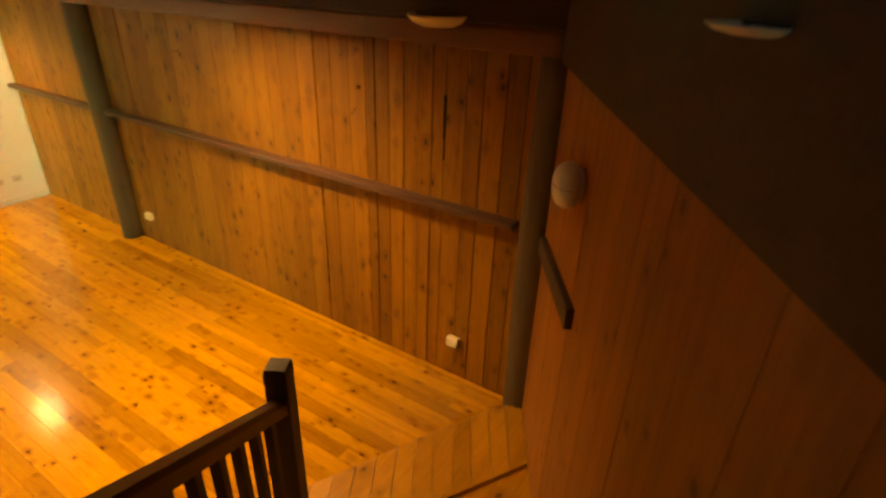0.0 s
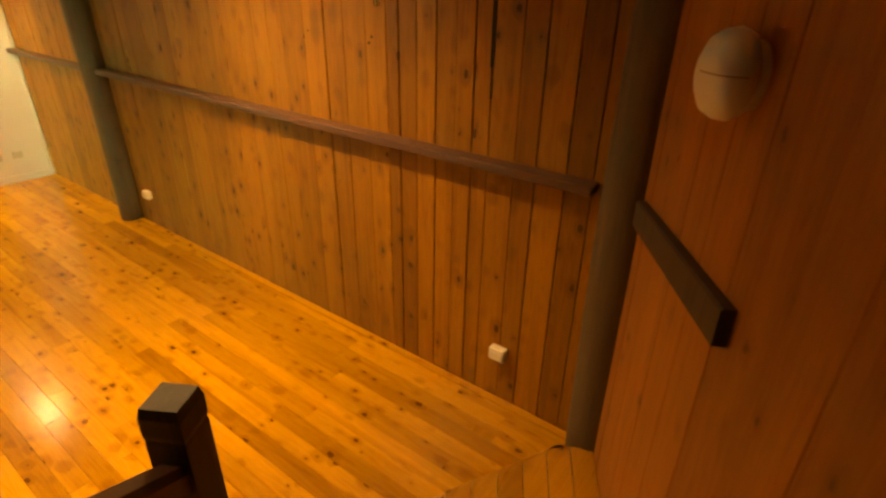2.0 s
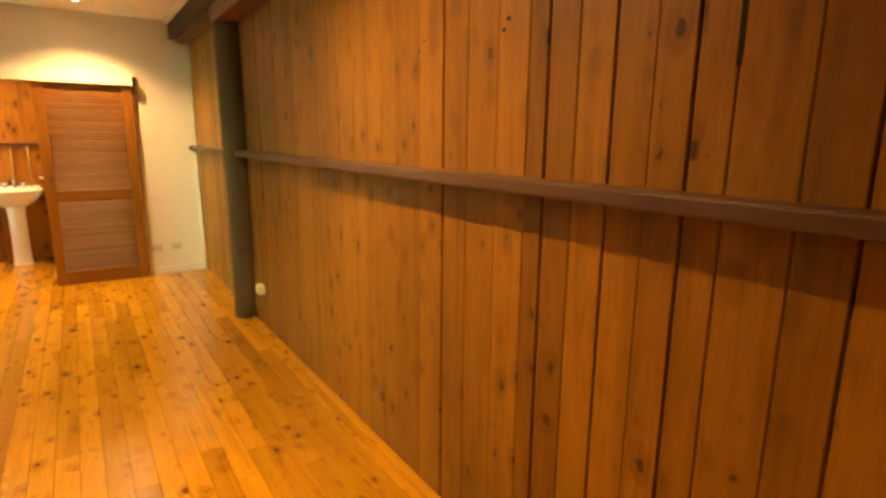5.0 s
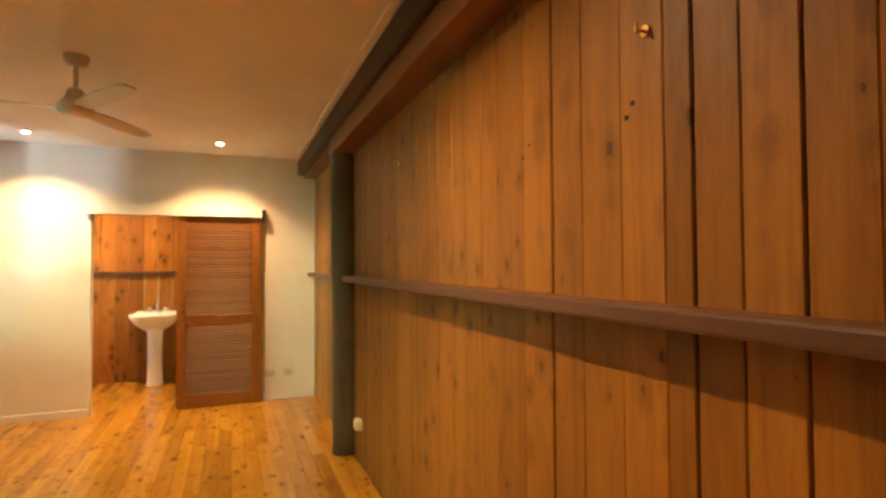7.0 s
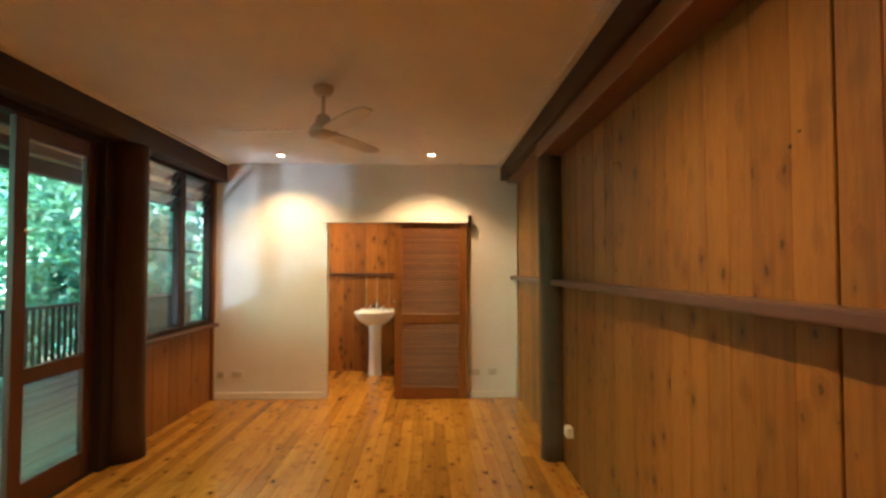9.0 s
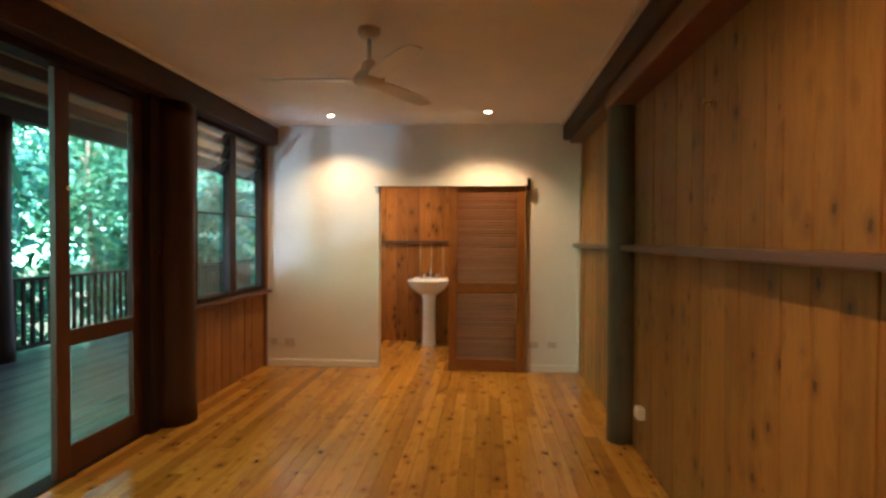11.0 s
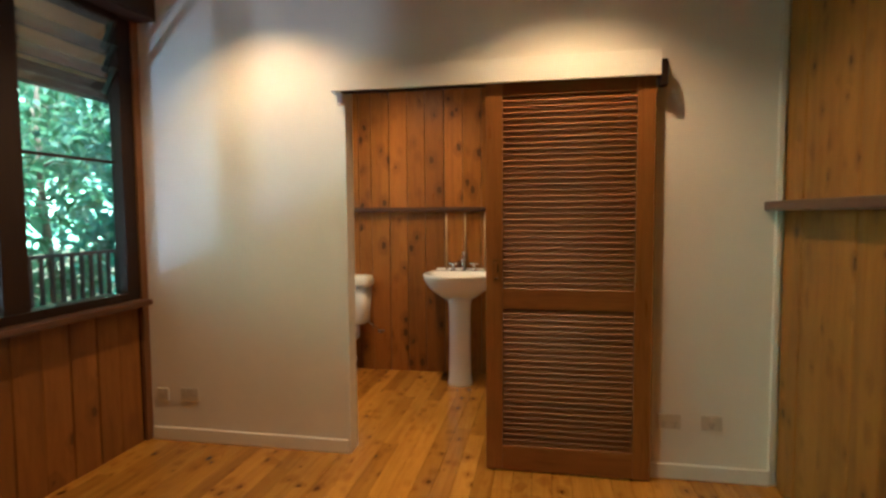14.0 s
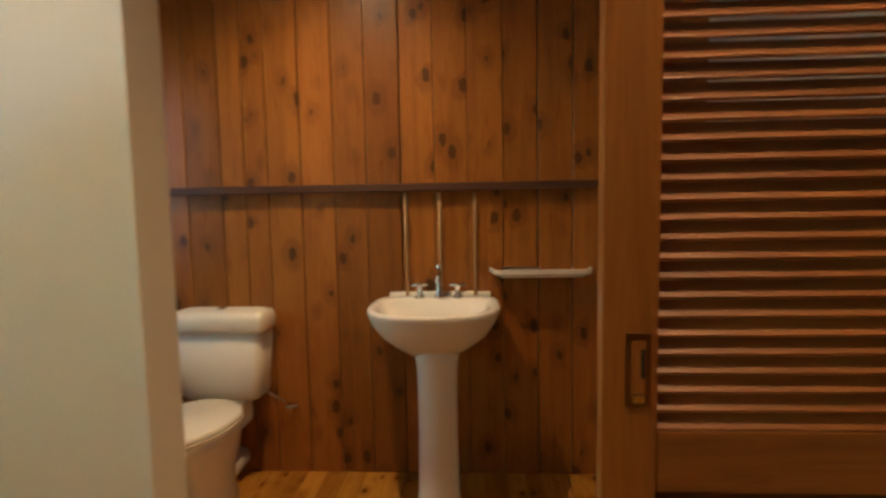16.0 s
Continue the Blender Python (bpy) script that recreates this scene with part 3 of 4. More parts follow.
part("track_end", box(0.033, 0.8175, -0.045, 0.10, 0.852, 0.062, 0.004), FRAME_WOOD, pel, "dark timber track end")


# ceiling fan
fan = thing("ceiling_fan", (2.67, -1.72, CEIL), "off-white three-bladed ceiling fan on a short rod", "fan")
part("canopy", lathe([(0.02, -0.062), (0.045, -0.058), (0.062, -0.035), (0.068, -0.008), (0.066, 0.0)], 32), FAN_PAINT, fan, smooth=True)
part("rod", rod((0, 0, -0.06), (0, 0, -0.21), 0.013), FAN_PAINT, fan, smooth=True)
part("motor", lathe([(0.03, -0.345), (0.07, -0.338), (0.092, -0.318), (0.095, -0.29), (0.075, -0.262), (0.05, -0.245), (0.046, -0.205), (0.036, -0.19), (0.02, -0.185)], 36), FAN_PAINT, fan, smooth=True)
for a in (-88, 33, 154):
    outline = [(0.07, -0.035), (0.16, -0.058), (0.40, -0.064), (0.58, -0.055), (0.645, -0.035), (0.655, 0.0), (0.645, 0.035), (0.58, 0.055), (0.40, 0.062), (0.16, 0.055), (0.07, 0.035)]
    bm = prism(outline, -0.004, 0.004)
    bm.transform(Matrix.Translation((0, 0, -0.302)) @ Matrix.Rotation(radians(a), 4, "Z") @ Matrix.Rotation(radians(-7), 4, "X"))
    bl = part("blade", bm, FAN_PAINT, fan)

for lx, ly in DOWNLIGHTS:
    o = thing("downlight", (lx, ly, CEIL), "small round recessed downlight, switched on", "downlight", "ceiling downlights")
    part("trim_ring", lathe([(0.046, 0.0), (0.044, -0.006), (0.034, -0.007), (0.031, -0.003), (0.031, 0.0)], 28), TRIM_PAINT, o, smooth=True)
    part("bulb", lathe([(0.030, -0.0035), (0.024, -0.007), (0.005, -0.009)], 24), GLOW, o, "glowing bulb face", True)

# ---------------- louvre window and glass door ----------------
win = thing("window_1", (0.78, YW, 0.85), "dark-framed louvre window of clear glass blades", "window", kind="structure")


def rel(ob, *b, bevel=0.0):
    bm = box(*b, bevel)
    bm.transform(Matrix.Translation(-ob.location))
    return bm


for x0, x1 in ((0.045, 0.144), (0.738, 0.868), (1.45, 1.62)):
    part("window_frame", rel(win, x0, YW - 0.066, 0.86, x1, YW + 0.010, 2.455, bevel=0.004), FRAME_WOOD, win)
part("window_frame", rel(win, 0.144, YW - 0.10, 0.86, 1.45, YW + 0.02, 0.905, bevel=0.003), FRAME_WOOD, win)
part("window_frame", rel(win, 0.144, YW - 0.10, 2.42, 1.45, YW + 0.02, 2.455), FRAME_WOOD, win)
part("window_sill", rel(win, 0.051, YW - 0.05, 0.825, 1.68, YW + 0.095, 0.859, bevel=0.008), SILL_WOOD, win)
for x0, x1 in ((0.144, 0.738), (0.868, 1.45)):
    part("glazing_bar", rel(win, x0, YW - 0.052, 1.640, x1, YW - 0.035, 1.655), FRAME_WOOD, win)
    for z0, z1 in ((0.907, 1.639), (1.656, 2.03)):
        g = part("pane", rel(win, x0, YW - 0.048, z0, x1, YW - 0.042, z1), GLASS, win)
        g.visible_shadow = False
    for k in range(3):
        bm = box(x0 - 0.78, -0.003, -0.08, x1 - 0.78, 0.003, 0.08)
        bm.transform(Matrix.Translation((0, -0.045, 2.10 + 0.125 * k - 0.85)) @ Matrix.Rotation(radians(-30), 4, "X"))
        g = part("blade", bm, GLASS, win, "tilted glass louvre blade")
        for xx in (x0, x1):
            bm = box(xx - 0.78 - 0.012, -0.018, -0.08, xx - 0.78 + 0.012, 0.018, 0.08, 0.004)
            bm.transform(Matrix.Translation((0, -0.045, 2.10 + 0.125 * k - 0.85)) @ Matrix.Rotation(radians(-30), 4, "X"))
            part("blade_clip", bm, BLACK_METAL, win)

# bathroom louvre window
bw = thing("window_2", (-0.9, -3.53, 0.9), "bathroom louvre window of glass blades", "window", kind="structure")
for k in range(9):
    bm = box(-0.45, -0.003, -0.07, 0.45, 0.003, 0.07)
    bm.transform(Matrix.Translation((0, 0, 0.07 + 0.132 * k)) @ Matrix.Rotation(radians(58), 4, "X"))
    part("blade", bm, GLASS, bw)

# glass sliding door, with its jamb
gd = thing("door_2", (2.57, YW - 0.03, 0), "dark cedar framed glass sliding door, partly open", "door", kind="structure")
part("jamb", rel(gd, 2.02, YW - 0.12, 0, 2.165, YW + 0.055, 2.455, bevel=0.004), FRAME_WOOD, gd)
for x0, x1 in ((2.167, 2.27), (2.842, 2.948)):
    part("stile", rel(gd, x0, YW - 0.05, 0.012, x1, YW - 0.008, 2.40, bevel=0.004), GLASSDOOR_WOOD, gd)
for z0, z1 in ((0.012, 0.18), (0.772, 0.87), (2.28, 2.40)):
    part("door_rail", rel(gd, 2.27, YW - 0.049, z0, 2.842, YW - 0.009, z1, bevel=0.004), GLASSDOOR_WOOD, gd)
for z0, z1 in ((0.18, 0.772), (0.87, 2.28)):
    g = part("pane", rel(gd, 2.27, YW - 0.033, z0, 2.842, YW - 0.027, z1), GLASS, gd)
    g.visible_shadow = False
part("latch", rel(gd, 2.06, YW + 0.055, 1.30, 2.11, YW + 0.07, 1.325, bevel=0.003), CHROME, gd, "small metal latch")
part("bolt", rel(gd, 2.855, YW - 0.008, 1.70, 2.885, YW + 0.004, 1.72, bevel=0.002), BRASS, gd, "small brass bolt")
structure("trim", box(2.165, YW - 0.10, 2.402, 3.75, YW + 0.03, 2.456), FRAME_WOOD, "dark door head", "trim")
structure("trim", box(2.165, YW - 0.13, -0.02, 3.75, YW + 0.01, 0.008), FRAME_WOOD, "dark timber door sill", "trim")

# ---------------- bathroom things ----------------
basin = thing("pedestal_basin", (-1.40, -1.77, 0), "white porcelain pedestal basin with chrome taps", "basin")


def d_ring(half, front, back, z, n=40, power=2.5):
    """A ring that is flat at the wall and rounded to the front (+x)."""
    pts = []
    for k in range(n):
        a = 2 * math.pi * k / n
        c, s_ = math.cos(a), math.sin(a)
        x = front * abs(c) ** (2 / power) if c > 0 else -back * abs(c) ** (2 / 6)
        pts.append((x, half * math.copysign(abs(s_) ** (2 / power), s_), z))
    return pts


outer = [(0.09, 0.10, 0.14, 0.66), (0.15, 0.15, 0.20, 0.70), (0.215, 0.215, 0.225, 0.755), (0.25, 0.25, 0.23, 0.81), (0.264, 0.265, 0.235, 0.845), (0.268, 0.27, 0.235, 0.862), (0.266, 0.268, 0.235, 0.872), (0.255, 0.258, 0.23, 0.877)]
rings = [d_ring(h, f_, b_, z) for h, f_, b_, z in outer]
rings += [[(x * 0.88 + 0.02 - 0.0, y * 0.86, z) for x, y, z in d_ring(0.255, 0.258, 0.13, 0.872)]]
rings += [d_ring(0.19, 0.20, 0.09, 0.80), d_ring(0.10, 0.10, 0.05, 0.765), d_ring(0.03, 0.03, 0.02, 0.76)]
rings = [[(x, y * 1.06 - 0.012, z) for x, y, z in ring] for ring in rings]
part("bowl", loft(rings), PORCELAIN, basin, smooth=True)
part("upstand", box(-0.25, -0.24, 0.868, -0.215, 0.24, 0.895, 0.008), PORCELAIN, basin)
part("pedestal", lathe([(0.098, 0.0), (0.096, 0.02), (0.089, 0.07), (0.085, 0.3), (0.085, 0.55), (0.089, 0.64), (0.10, 0.70)], 32, 0.95, 1.0, lambda z: (0.06, 0)), PORCELAIN, basin, smooth=True)
for ty in (-0.09, 0.085):
    tap = part("tap", lathe([(0.026, 0.872), (0.024, 0.882), (0.013, 0.888), (0.013, 0.925), (0.017, 0.93), (0.012, 0.94)], 20, 1, 1, lambda z: (0, 0)), CHROME, basin, "chrome tap with cross handle", True)
    tap.location = (-0.165, ty, 0)
    for dx, dy in ((0.037, 0), (0, 0.037)):
        part("cross_handle", rod((-dx, -dy, 0.936), (dx, dy, 0.936), 0.0065, seg=12), CHROME, tap, smooth=True)
sp_ = part("spout", lathe([(0.025, 0.872), (0.02, 0.885), (0.013, 0.895), (0.012, 0.98), (0.014, 1.02), (0.011, 1.032)], 20), CHROME, basin, "chrome swan spout", True)
sp_.location = (-0.165, 0, 0)
part("nozzle", rod((0, 0, 1.012), (0.10, 0, 0.965), 0.010, 0.009), CHROME, sp_, smooth=True)
for y in (-1.923, -1.764, -1.602):
    tagged(part("water_pipe", rod((-1.615, y, 0.86), (-1.615, y, 1.36), 0.0075, seg=12), PIPE_PAINT, smooth=True), "thin tan water pipe running up from the basin", "pipe", "basin pipes")
shelf = thing("soap_shelf", (-1.63, -1.30, 0.99), "small white porcelain wall shelf beside the basin", "shelf")
bm = loft([[(0.0, y * 1.0, z), (0.10 * f_, y * 0.93, z), (0.115 * f_, y * 0.85, z), (0.115 * f_, -y * 0.85, z), (0.10 * f_, -y * 0.93, z), (0.0, -y, z)] for y, z, f_ in ((0.20, -0.022, 0.8), (0.235, -0.004, 1.0), (0.238, 0.016, 1.02), (0.225, 0.016, 0.96), (0.215, 0.004, 0.9))])
part("tray", bm, PORCELAIN, shelf)
br = thing("bathroom_rail", (-1.63, -2.0, 1.385), "dark timber rail across the bathroom boards", "rail")
part("rail", box(0.0, -1.5, -0.017, 0.045, 1.44, 0.019, 0.005), RAIL_WOOD_Y, br)

toilet = thing("toilet", (-1.62, -2.785, 0), "white porcelain toilet with plastic cistern and closed lid", "toilet")


def rr(x0, x1, half, z, r=0.04):
    pts = []
    for cx, cy, a0 in ((x1 - r, half - r, 0), (x0 + r, half - r, 90), (x0 + r, -half + r, 180), (x1 - r, -half + r, 270)):
        pts += [(cx + r * math.cos(radians(a0 + 18 * k)), cy + r * math.sin(radians(a0 + 18 * k)), z) for k in range(6)]
    return pts


part("cistern", loft([rr(0.0, 0.15, 0.17, 0.42), rr(0.0, 0.165, 0.19, 0.44), rr(0.0, 0.18, 0.215, 0.74)]), PLASTIC, toilet, smooth=True)
part("cistern_lid", loft([rr(0.0, 0.19, 0.226, 0.742), rr(0.0, 0.196, 0.232, 0.76), rr(0.0, 0.195, 0.231, 0.80), rr(0.005, 0.185, 0.222, 0.825), rr(0.03, 0.15, 0.19, 0.835)]), PLASTIC, toilet, smooth=True)
part("flush_button", lathe([(0.022, 0.834), (0.022, 0.841), (0.018, 0.843)], 20, 1, 1, lambda z: (0.09, 0)), CHROME, toilet)


def egg(cx, lf, lb, half, z, n=32):
    return [(cx + (lf if math.cos(a) > 0 else lb) * math.cos(a), half * math.sin(a), z) for a in (2 * math.pi * k / n for k in range(n))]


part("bowl", loft([egg(0.30, 0.16, 0.17, 0.11, 0.0), egg(0.30, 0.15, 0.16, 0.10, 0.05), egg(0.31, 0.15, 0.16, 0.10, 0.15), egg(0.35, 0.22, 0.20, 0.15, 0.27), egg(0.38, 0.27, 0.21, 0.178, 0.37), egg(0.38, 0.275, 0.21, 0.182, 0.395)]), PORCELAIN, toilet, smooth=True)
part("seat", loft([egg(0.38, 0.28, 0.20, 0.186, 0.398), egg(0.38, 0.283, 0.20, 0.188, 0.415)]), PLASTIC, toilet)
part("lid", loft([egg(0.38, 0.278, 0.20, 0.184, 0.416), egg(0.38, 0.28, 0.20, 0.186, 0.432), egg(0.38, 0.26, 0.19, 0.17, 0.442)]), PLASTIC, toilet, smooth=True)
part("neck", box(0.02, -0.10, 0.28, 0.24, 0.10, 0.395, 0.02), PORCELAIN, toilet)
part("pan_outlet", rod((0.02, 0.02, 0.09), (0.2, 0.02, 0.09), 0.05), PORCELAIN, toilet, smooth=True)
stop = thing("stop_valve", (-1.63, -2.49, 0.34), "small chrome stop valve on the boards beside the toilet", "valve")
part("stem", rod((0, 0, 0), (0.06, 0, 0), 0.009), CHROME, stop, smooth=True)
part("knob", rod((0.055, -0.03, 0.005), (0.055, 0.03, 0.015), 0.011, 0.009), CHROME, stop, smooth=True)
part("hose", rod((0.03, 0, 0), (0.08, -0.12, 0.10), 0.006), CHROME, stop, smooth=True)

# ---------------- outside ----------------
DECK_Z, YR = -0.06, -6.75
structure("ground", box(-400, -400, -2.6, 400, 400, -2.5), CLAY, "leaf-littered soil under the trees", "ground")
deck = structure("deck", box(-7.0, YR - 0.25, DECK_Z - 0.2, 9.0, -3.6, DECK_Z - 0.03), FRAME_WOOD, "grey weathered verandah deck of narrow boards", "deck")
for k in range(34):
    y = -3.66 - 0.098 * k
    part("deck_board", box(-6.8, y - 0.091, DECK_Z - 0.029, 8.9, y, DECK_Z + random.uniform(-0.001, 0.001), 0.0), DECK_WOOD, deck)
rl = thing("verandah_railing", (0, YR, DECK_Z), "dark timber verandah railing with square balusters", "railing")
part("top_rail", box(-7, -0.045, 0.93, 9, 0.045, 0.975, 0.006), FRAME_WOOD, rl)
part("bottom_rail", box(-7, -0.03, 0.08, 9, 0.03, 0.13, 0.004), FRAME_WOOD, rl)
bmesh_baluster = mesh_of("baluster", box(-0.02, -0.018, 0.13, 0.02, 0.018, 0.93), FRAME_WOOD)
for k in range(115):
    o = new("baluster", bmesh_baluster)
    o.parent = rl
    o.location = (-6.9 + 0.138 * k, 0, 0)
for px in (-0.06, 3.6, 7.4):
    log_post("verandah_post", px, YR + 0.02, DECK_Z, 2.84, 0.14, LOG_BROWN, "round log post carrying the verandah roof")
structure("verandah_beam", box(-7, YR - 0.08, 2.84, 9, YR + 0.10, 3.06, 0.01), BEAM_WOOD, "dark verandah edge beam", "beam")
structure("verandah_roof", loft([[(x, -3.6, 3.44), (x, -7.4, 3.08), (x, -7.4, 3.14), (x, -3.6, 3.50)] for x in (-7.5, 9.2)]), SOFFIT_WOOD, "verandah roof lined with orange pine boards", "roof")
structure("wall_above_verandah", box(-7.5, -3.60, CEIL, 6.4, -3.50, 3.52), SOFFIT_WOOD, "", "")
for k in range(5):
    y = -3.95 - 0.62 * k
    z = 3.44 - (abs(y) - 3.6) * 0.0947
    structure("verandah_batten", box(-7, y - 0.035, z - 0.13, 9, y + 0.035, z - 0.002), PLATE_WOOD, "timber roof batten under the verandah", "batten")


def leaf_cloud(rnd, centre, radii, count, size):
    """Many single leaves, each a folded blade, in an uneven clump."""
    verts, faces = [], []
    clumps = [(Vector((rnd.gauss(0, 0.5), rnd.gauss(0, 0.5), rnd.gauss(0, 0.5))), rnd.uniform(0.12, 0.4)) for _ in range(26)]
    for _ in range(count):
        c, cr = rnd.choice(clumps)
        p = c + Vector((rnd.gauss(0, cr), rnd.gauss(0, cr), rnd.gauss(0, cr)))
        p = Vector(centre) + Vector((p.x * radii[0], p.y * radii[1], p.z * radii[2]))
        d = Vector((rnd.gauss(0, 1), rnd.gauss(0, 1), rnd.gauss(-0.5, 0.6))).normalized()
        s = d.cross(Vector((rnd.gauss(0, 0.4), rnd.gauss(0, 0.4), 1))).normalized()
        nrm = d.cross(s)
        L = size * rnd.uniform(0.55, 1.5)
        w = L * rnd.uniform(0.17, 0.27)
        i = len(verts)
        verts += [p, p + d * L * 0.45 + s * w - nrm * w * 0.3, p + d * L, p + d * L * 0.45 - s * w - nrm * w * 0.3]
        faces += [(i, i + 1, i + 2), (i, i + 2, i + 3)]
    return verts, faces


def tree(x, y, h, spread, leaves, size, leaf_mat, label, seed, trunk=0.09, low=0.25):
    rnd = random.Random(seed)
    t = thing("tree", (x, y, -2.5), label, "tree", "verandah trees")
    lean = (rnd.uniform(-0.5, 0.5), rnd.uniform(-0.4, 0.4))

    def at(z):
        k = z / h
        return (lean[0] * k + 0.12 * math.sin(z * 1.1 + seed), lean[1] * k + 0.1 * math.cos(z * 0.9 + seed))

    bm = lathe([(trunk * (1.25 - 0.95 * k / 12), h * k / 12) for k in range(13)], 12, 1, 1, at)
    part("trunk", bm, BARK, t, smooth=True)
    verts, faces = [], []
    for k in range(9):
        z = h * rnd.uniform(low, 0.95)
        ox, oy = at(z)
        a = rnd.uniform(0, 6.28)
        r = spread * rnd.uniform(0.35, 1.0)
        end = (ox + r * math.cos(a), oy + r * math.sin(a), z + rnd.uniform(0.0, 0.9))
        part("limb", rod((ox, oy, z), end, trunk * 0.35, trunk * 0.1, 8), BARK, t)
        v, f_ = leaf_cloud(rnd, end, (spread * 0.62, spread * 0.62, h * 0.11), leaves // 9, size)
        faces += [tuple(i + len(verts) for i in q) for q in f_]
        verts += v
    me = bpy.data.meshes.new("crown")
    me.from_pydata(verts, [], faces)
    me.materials.append(leaf_mat)
    c = new("crown", me)
    c.parent = t


TREES = [(-7.5, -9.6, 7.5, 1.7), (-4.6, -9.0, 6.8, 1.5), (-2.3, -10.4, 8.5, 1.8), (-0.4, -8.9, 6.2, 1.4), (1.6, -10.2, 8.0, 1.8), (3.4, -9.2, 6.8, 1.6),
         (-10.5, -11.5, 9.0, 2.2), (-6.0, -12.5, 9.5, 2.2), (-1.2, -13.0, 9.5, 2.3), (-13.0, -9.4, 8.0, 2.0), (5.6, -10.6, 8.0, 1.9), (-9.0, -8.2, 5.5, 1.4)]
for i, (x, y, h, spread) in enumerate(TREES):
    tree(x, y, h, spread, 3500, 0.24 if i % 3 else 0.32, LEAF if i % 2 else LEAF_BLUE,
         ("slender rainforest tree with glossy green leaves beside the verandah", "tall thin-trunked tree with bluish green leaves behind the railing")[i % 2 == 0], 40 + i, 0.07 + 0.02 * (i % 3))
# self-lit sheet: brightness seen between the trees is put into its emission
bd = Mat("glowing_backdrop", 1.0)
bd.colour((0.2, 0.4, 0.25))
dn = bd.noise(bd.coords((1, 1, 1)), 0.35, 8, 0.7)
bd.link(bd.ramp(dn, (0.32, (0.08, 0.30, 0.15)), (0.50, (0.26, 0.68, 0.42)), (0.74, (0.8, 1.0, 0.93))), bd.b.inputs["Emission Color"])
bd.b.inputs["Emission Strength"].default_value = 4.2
structure("backdrop", box(-90, -62, -3, 60, -61.5, 32), bd.m, "glowing sheet standing in for bright forest and sky behind the trees", "backdrop")

# dense far growth
rnd = random.Random(5)
verts, faces = [], []
for k in range(15):
    cx, cy = rnd.uniform(-26, 10), rnd.uniform(-21, -14.5)
    v, f_ = leaf_cloud(rnd, (cx, cy, rnd.uniform(-2.0, 5.0)), (1.9, 1.4, 1.5), 650, 0.38)
    faces += [tuple(i + len(verts) for i in q) for q in f_]
    verts += v
me = bpy.data.meshes.new("rainforest")
me.from_pydata(verts, [], faces)
me.materials.append(LEAF_BLUE)
tagged(new("rainforest", me), "dense green rainforest growth behind the house", "foliage", kind="stuff")

# ---------------- boards of walls and floors ----------------
rnd = random.Random(11)


def upright_boards(parent, edges, z0, z1, mat, place, depth=0.022, gap=1.0):
    """Upright boards between the given edges; place(a, b) maps along-wall and outward distance to the plan."""
    for a, b in zip(edges, edges[1:]):
        g0, g1 = (rnd.choice((0.0007, 0.0011, 0.0016, 0.0034)) * gap for _ in range(2))
        d = rnd.uniform(-0.003, 0.002) * gap
        bm = bmesh.new()
        pts = [(a + g0, -depth), (b - g1, -depth), (b - g1, d - 0.003 * gap), (b - g1 - 0.003 * gap, d), (a + g0 + 0.003 * gap, d), (a + g0, d - 0.003 * gap)]
        lo = [bm.verts.new((*place(p, q), z0)) for p, q in pts]
        hi = [bm.verts.new((*place(p, q), z1)) for p, q in pts]
        for k in range(6):
            bm.faces.new((lo[k], lo[(k + 1) % 6], hi[(k + 1) % 6], hi[k]))
        bm.faces.new(lo)
        bm.faces.new(hi)
        part("plank", bm, mat, parent)


def random_edges(a, b, mean, jitter):
    out = [a]
    while out[-1] + mean * 1.5 < b:
        out.append(out[-1] + mean * rnd.uniform(1 - jitter, 1 + jitter))
    return out + [b]


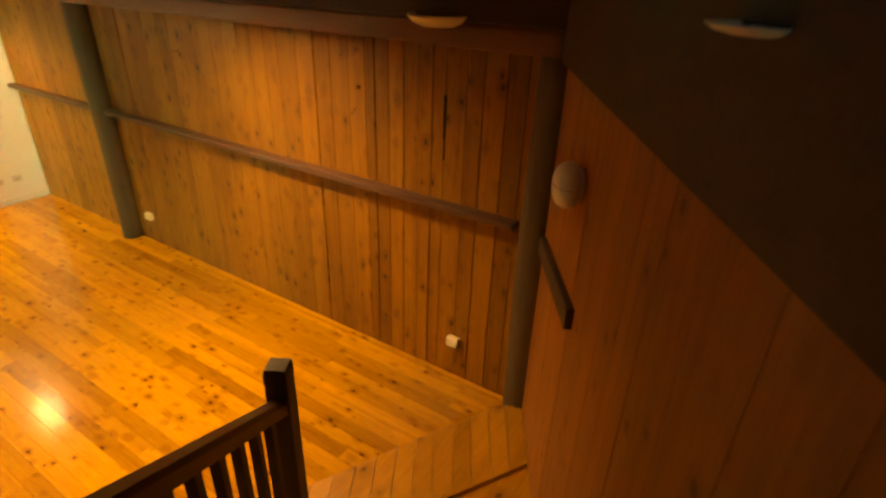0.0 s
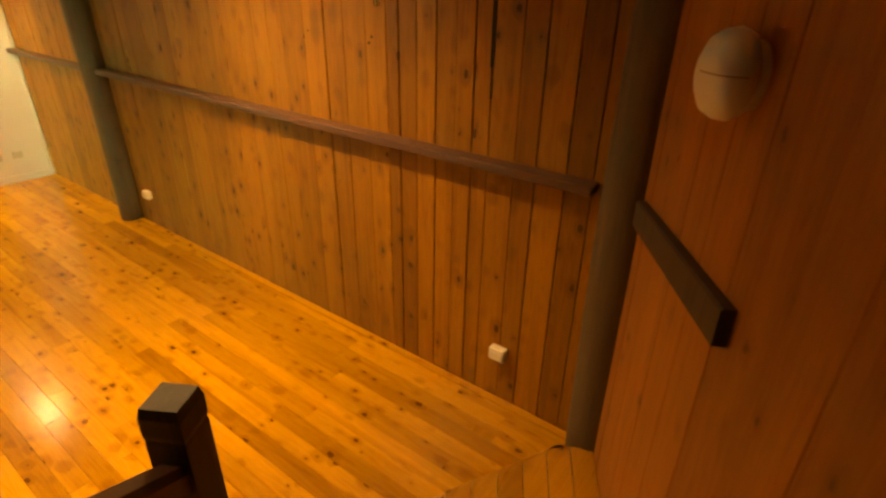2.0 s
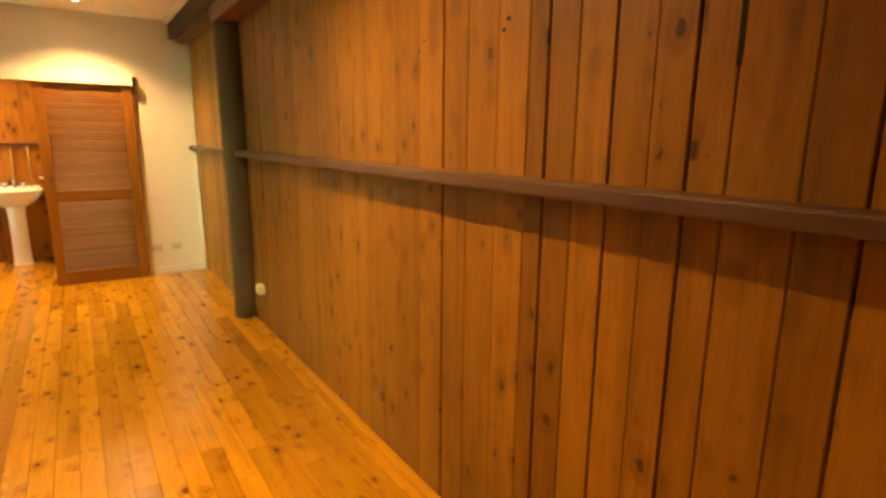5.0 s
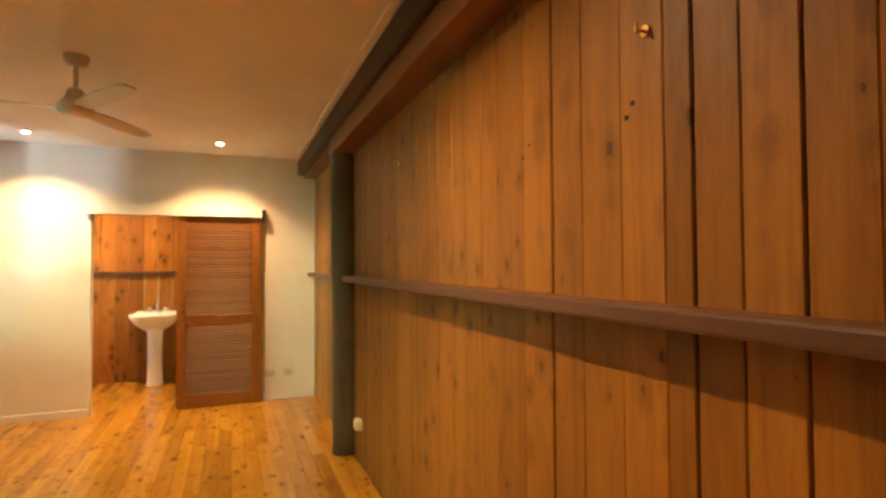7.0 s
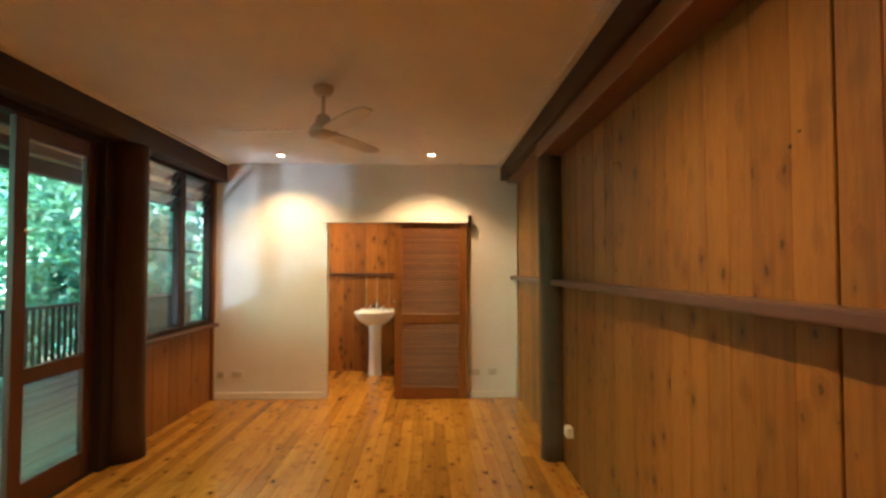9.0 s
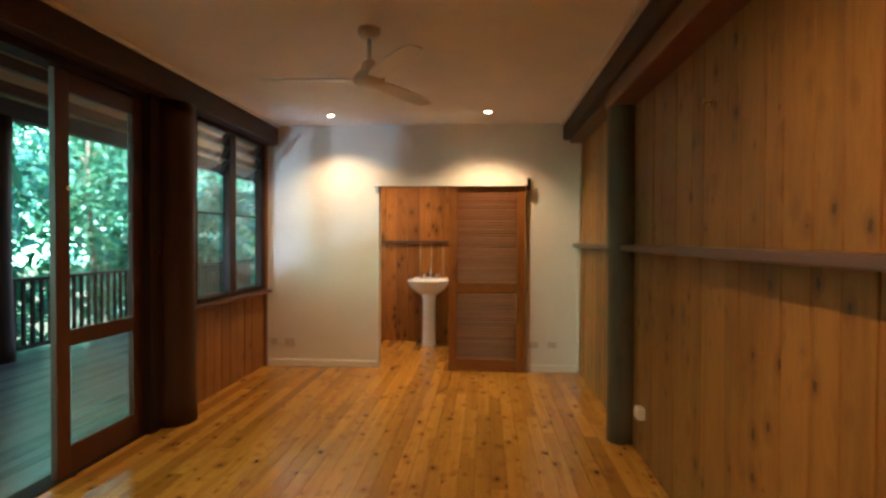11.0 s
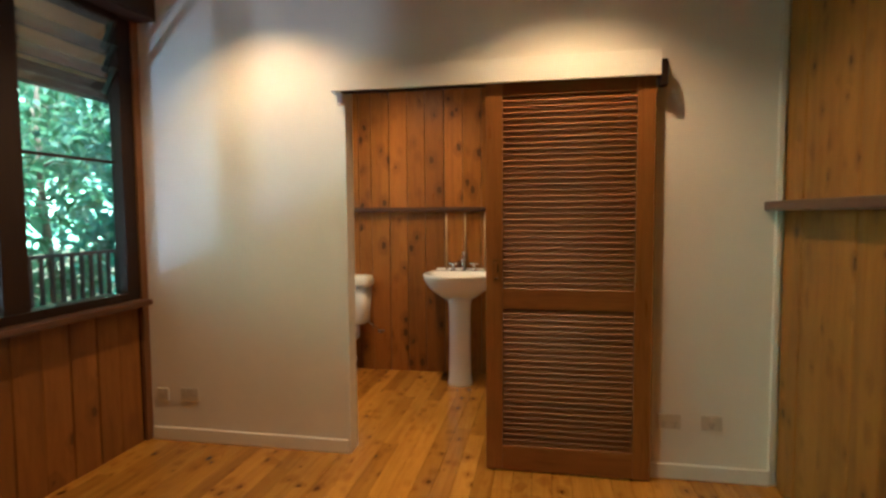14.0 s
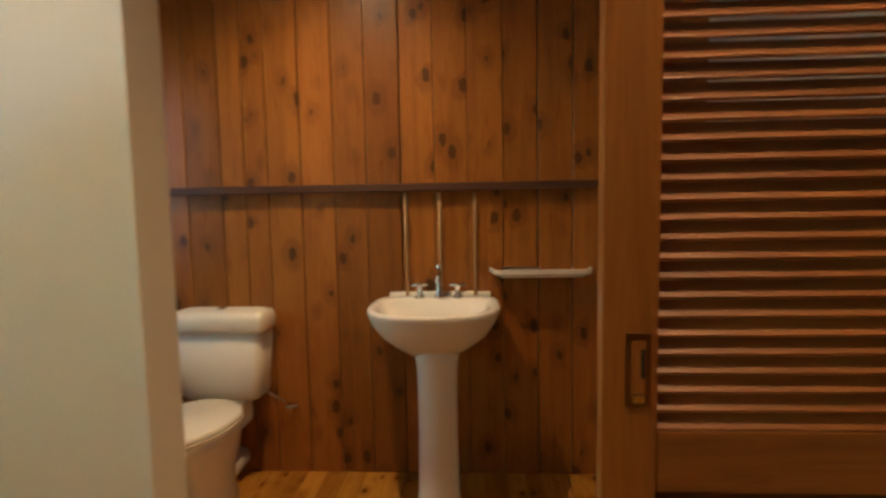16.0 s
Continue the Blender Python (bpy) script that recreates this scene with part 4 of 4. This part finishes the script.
near = [3.60, 3.79, 3.91, 4.08, 4.225, 4.37, 4.506, 4.70, 4.865, 5.012, 5.175, 5.32, 5.40, 5.514, 5.633, 5.749, 5.852, 5.945, 6.09, 6.20, 6.347, 6.473, 6.72]
upright_boards(wall_north, random_edges(0.006, 1.9, 0.19, 0.25) + random_edges(1.9, 3.60, 0.20, 0.3)[1:-1] + near, 0.0, 2.49, WALL_WOOD, lambda a, q: (a, -q))
upright_boards(wall_bath, [-3.46, -3.30, -3.14, -2.97, -2.803, -2.69, -2.577, -2.419, -2.259, -2.106, -1.942, -1.786, -1.632, -1.47, -1.31, -1.15, -0.99, -0.83, -0.67, -0.552], 0.0, CEIL - 0.002, BATH_WOOD, lambda a, q: (-1.63 + q, a))
upright_boards(wall_south, random_edges(0.052, 1.70, 0.155, 0.15), 0.0, 0.824, WAINSCOT_WOOD, lambda a, q: (a, YW + q))
upright_boards(wall_stair, [-0.02, 0.16, 0.33, 0.52, 0.70, 0.89, 1.138, 1.30, 1.479, 1.652, 1.88, 2.123, 2.34, 2.56, 2.80, 3.05, 3.3, 3.6], 0.0, 2.36, STAIR_WOOD, lambda a, q: sp(a, q, 0)[:2], 0.022, 0.35)


def board_rows(parent, name, x0, x1, y0, y1, width, z, mat, lengths):
    y = y0
    while y < y1 - 0.01:
        w = min(width, y1 - y)
        x = x0
        first = rnd.uniform(0.3, lengths[1])
        while x < x1 - 0.01:
            e = min(x + (first if x == x0 else rnd.uniform(*lengths)), x1)
            if x1 - e < 0.25:
                e = x1
            top = z + rnd.uniform(-0.0005, 0.0005)
            bm = loft([[(x + 0.0007, y + 0.0006, z - 0.022), (e - 0.0007, y + 0.0006, z - 0.022), (e - 0.0007, y + w - 0.0006, z - 0.022), (x + 0.0007, y + w - 0.0006, z - 0.022)],
                       [(x + 0.0007, y + 0.0006, top - 0.001), (e - 0.0007, y + 0.0006, top - 0.001), (e - 0.0007, y + w - 0.0006, top - 0.001), (x + 0.0007, y + w - 0.0006, top - 0.001)],
                       [(x + 0.0017, y + 0.0016, top), (e - 0.0017, y + 0.0016, top), (e - 0.0017, y + w - 0.0016, top), (x + 0.0017, y + w - 0.0016, top)]])
            part(name, bm, mat, parent)
            x = e
        y += width


board_rows(floor, "floorboard", -1.63, 7.4, -3.6, 0.02, 0.097, 0.0, FLOOR_WOOD, (0.9, 2.8))
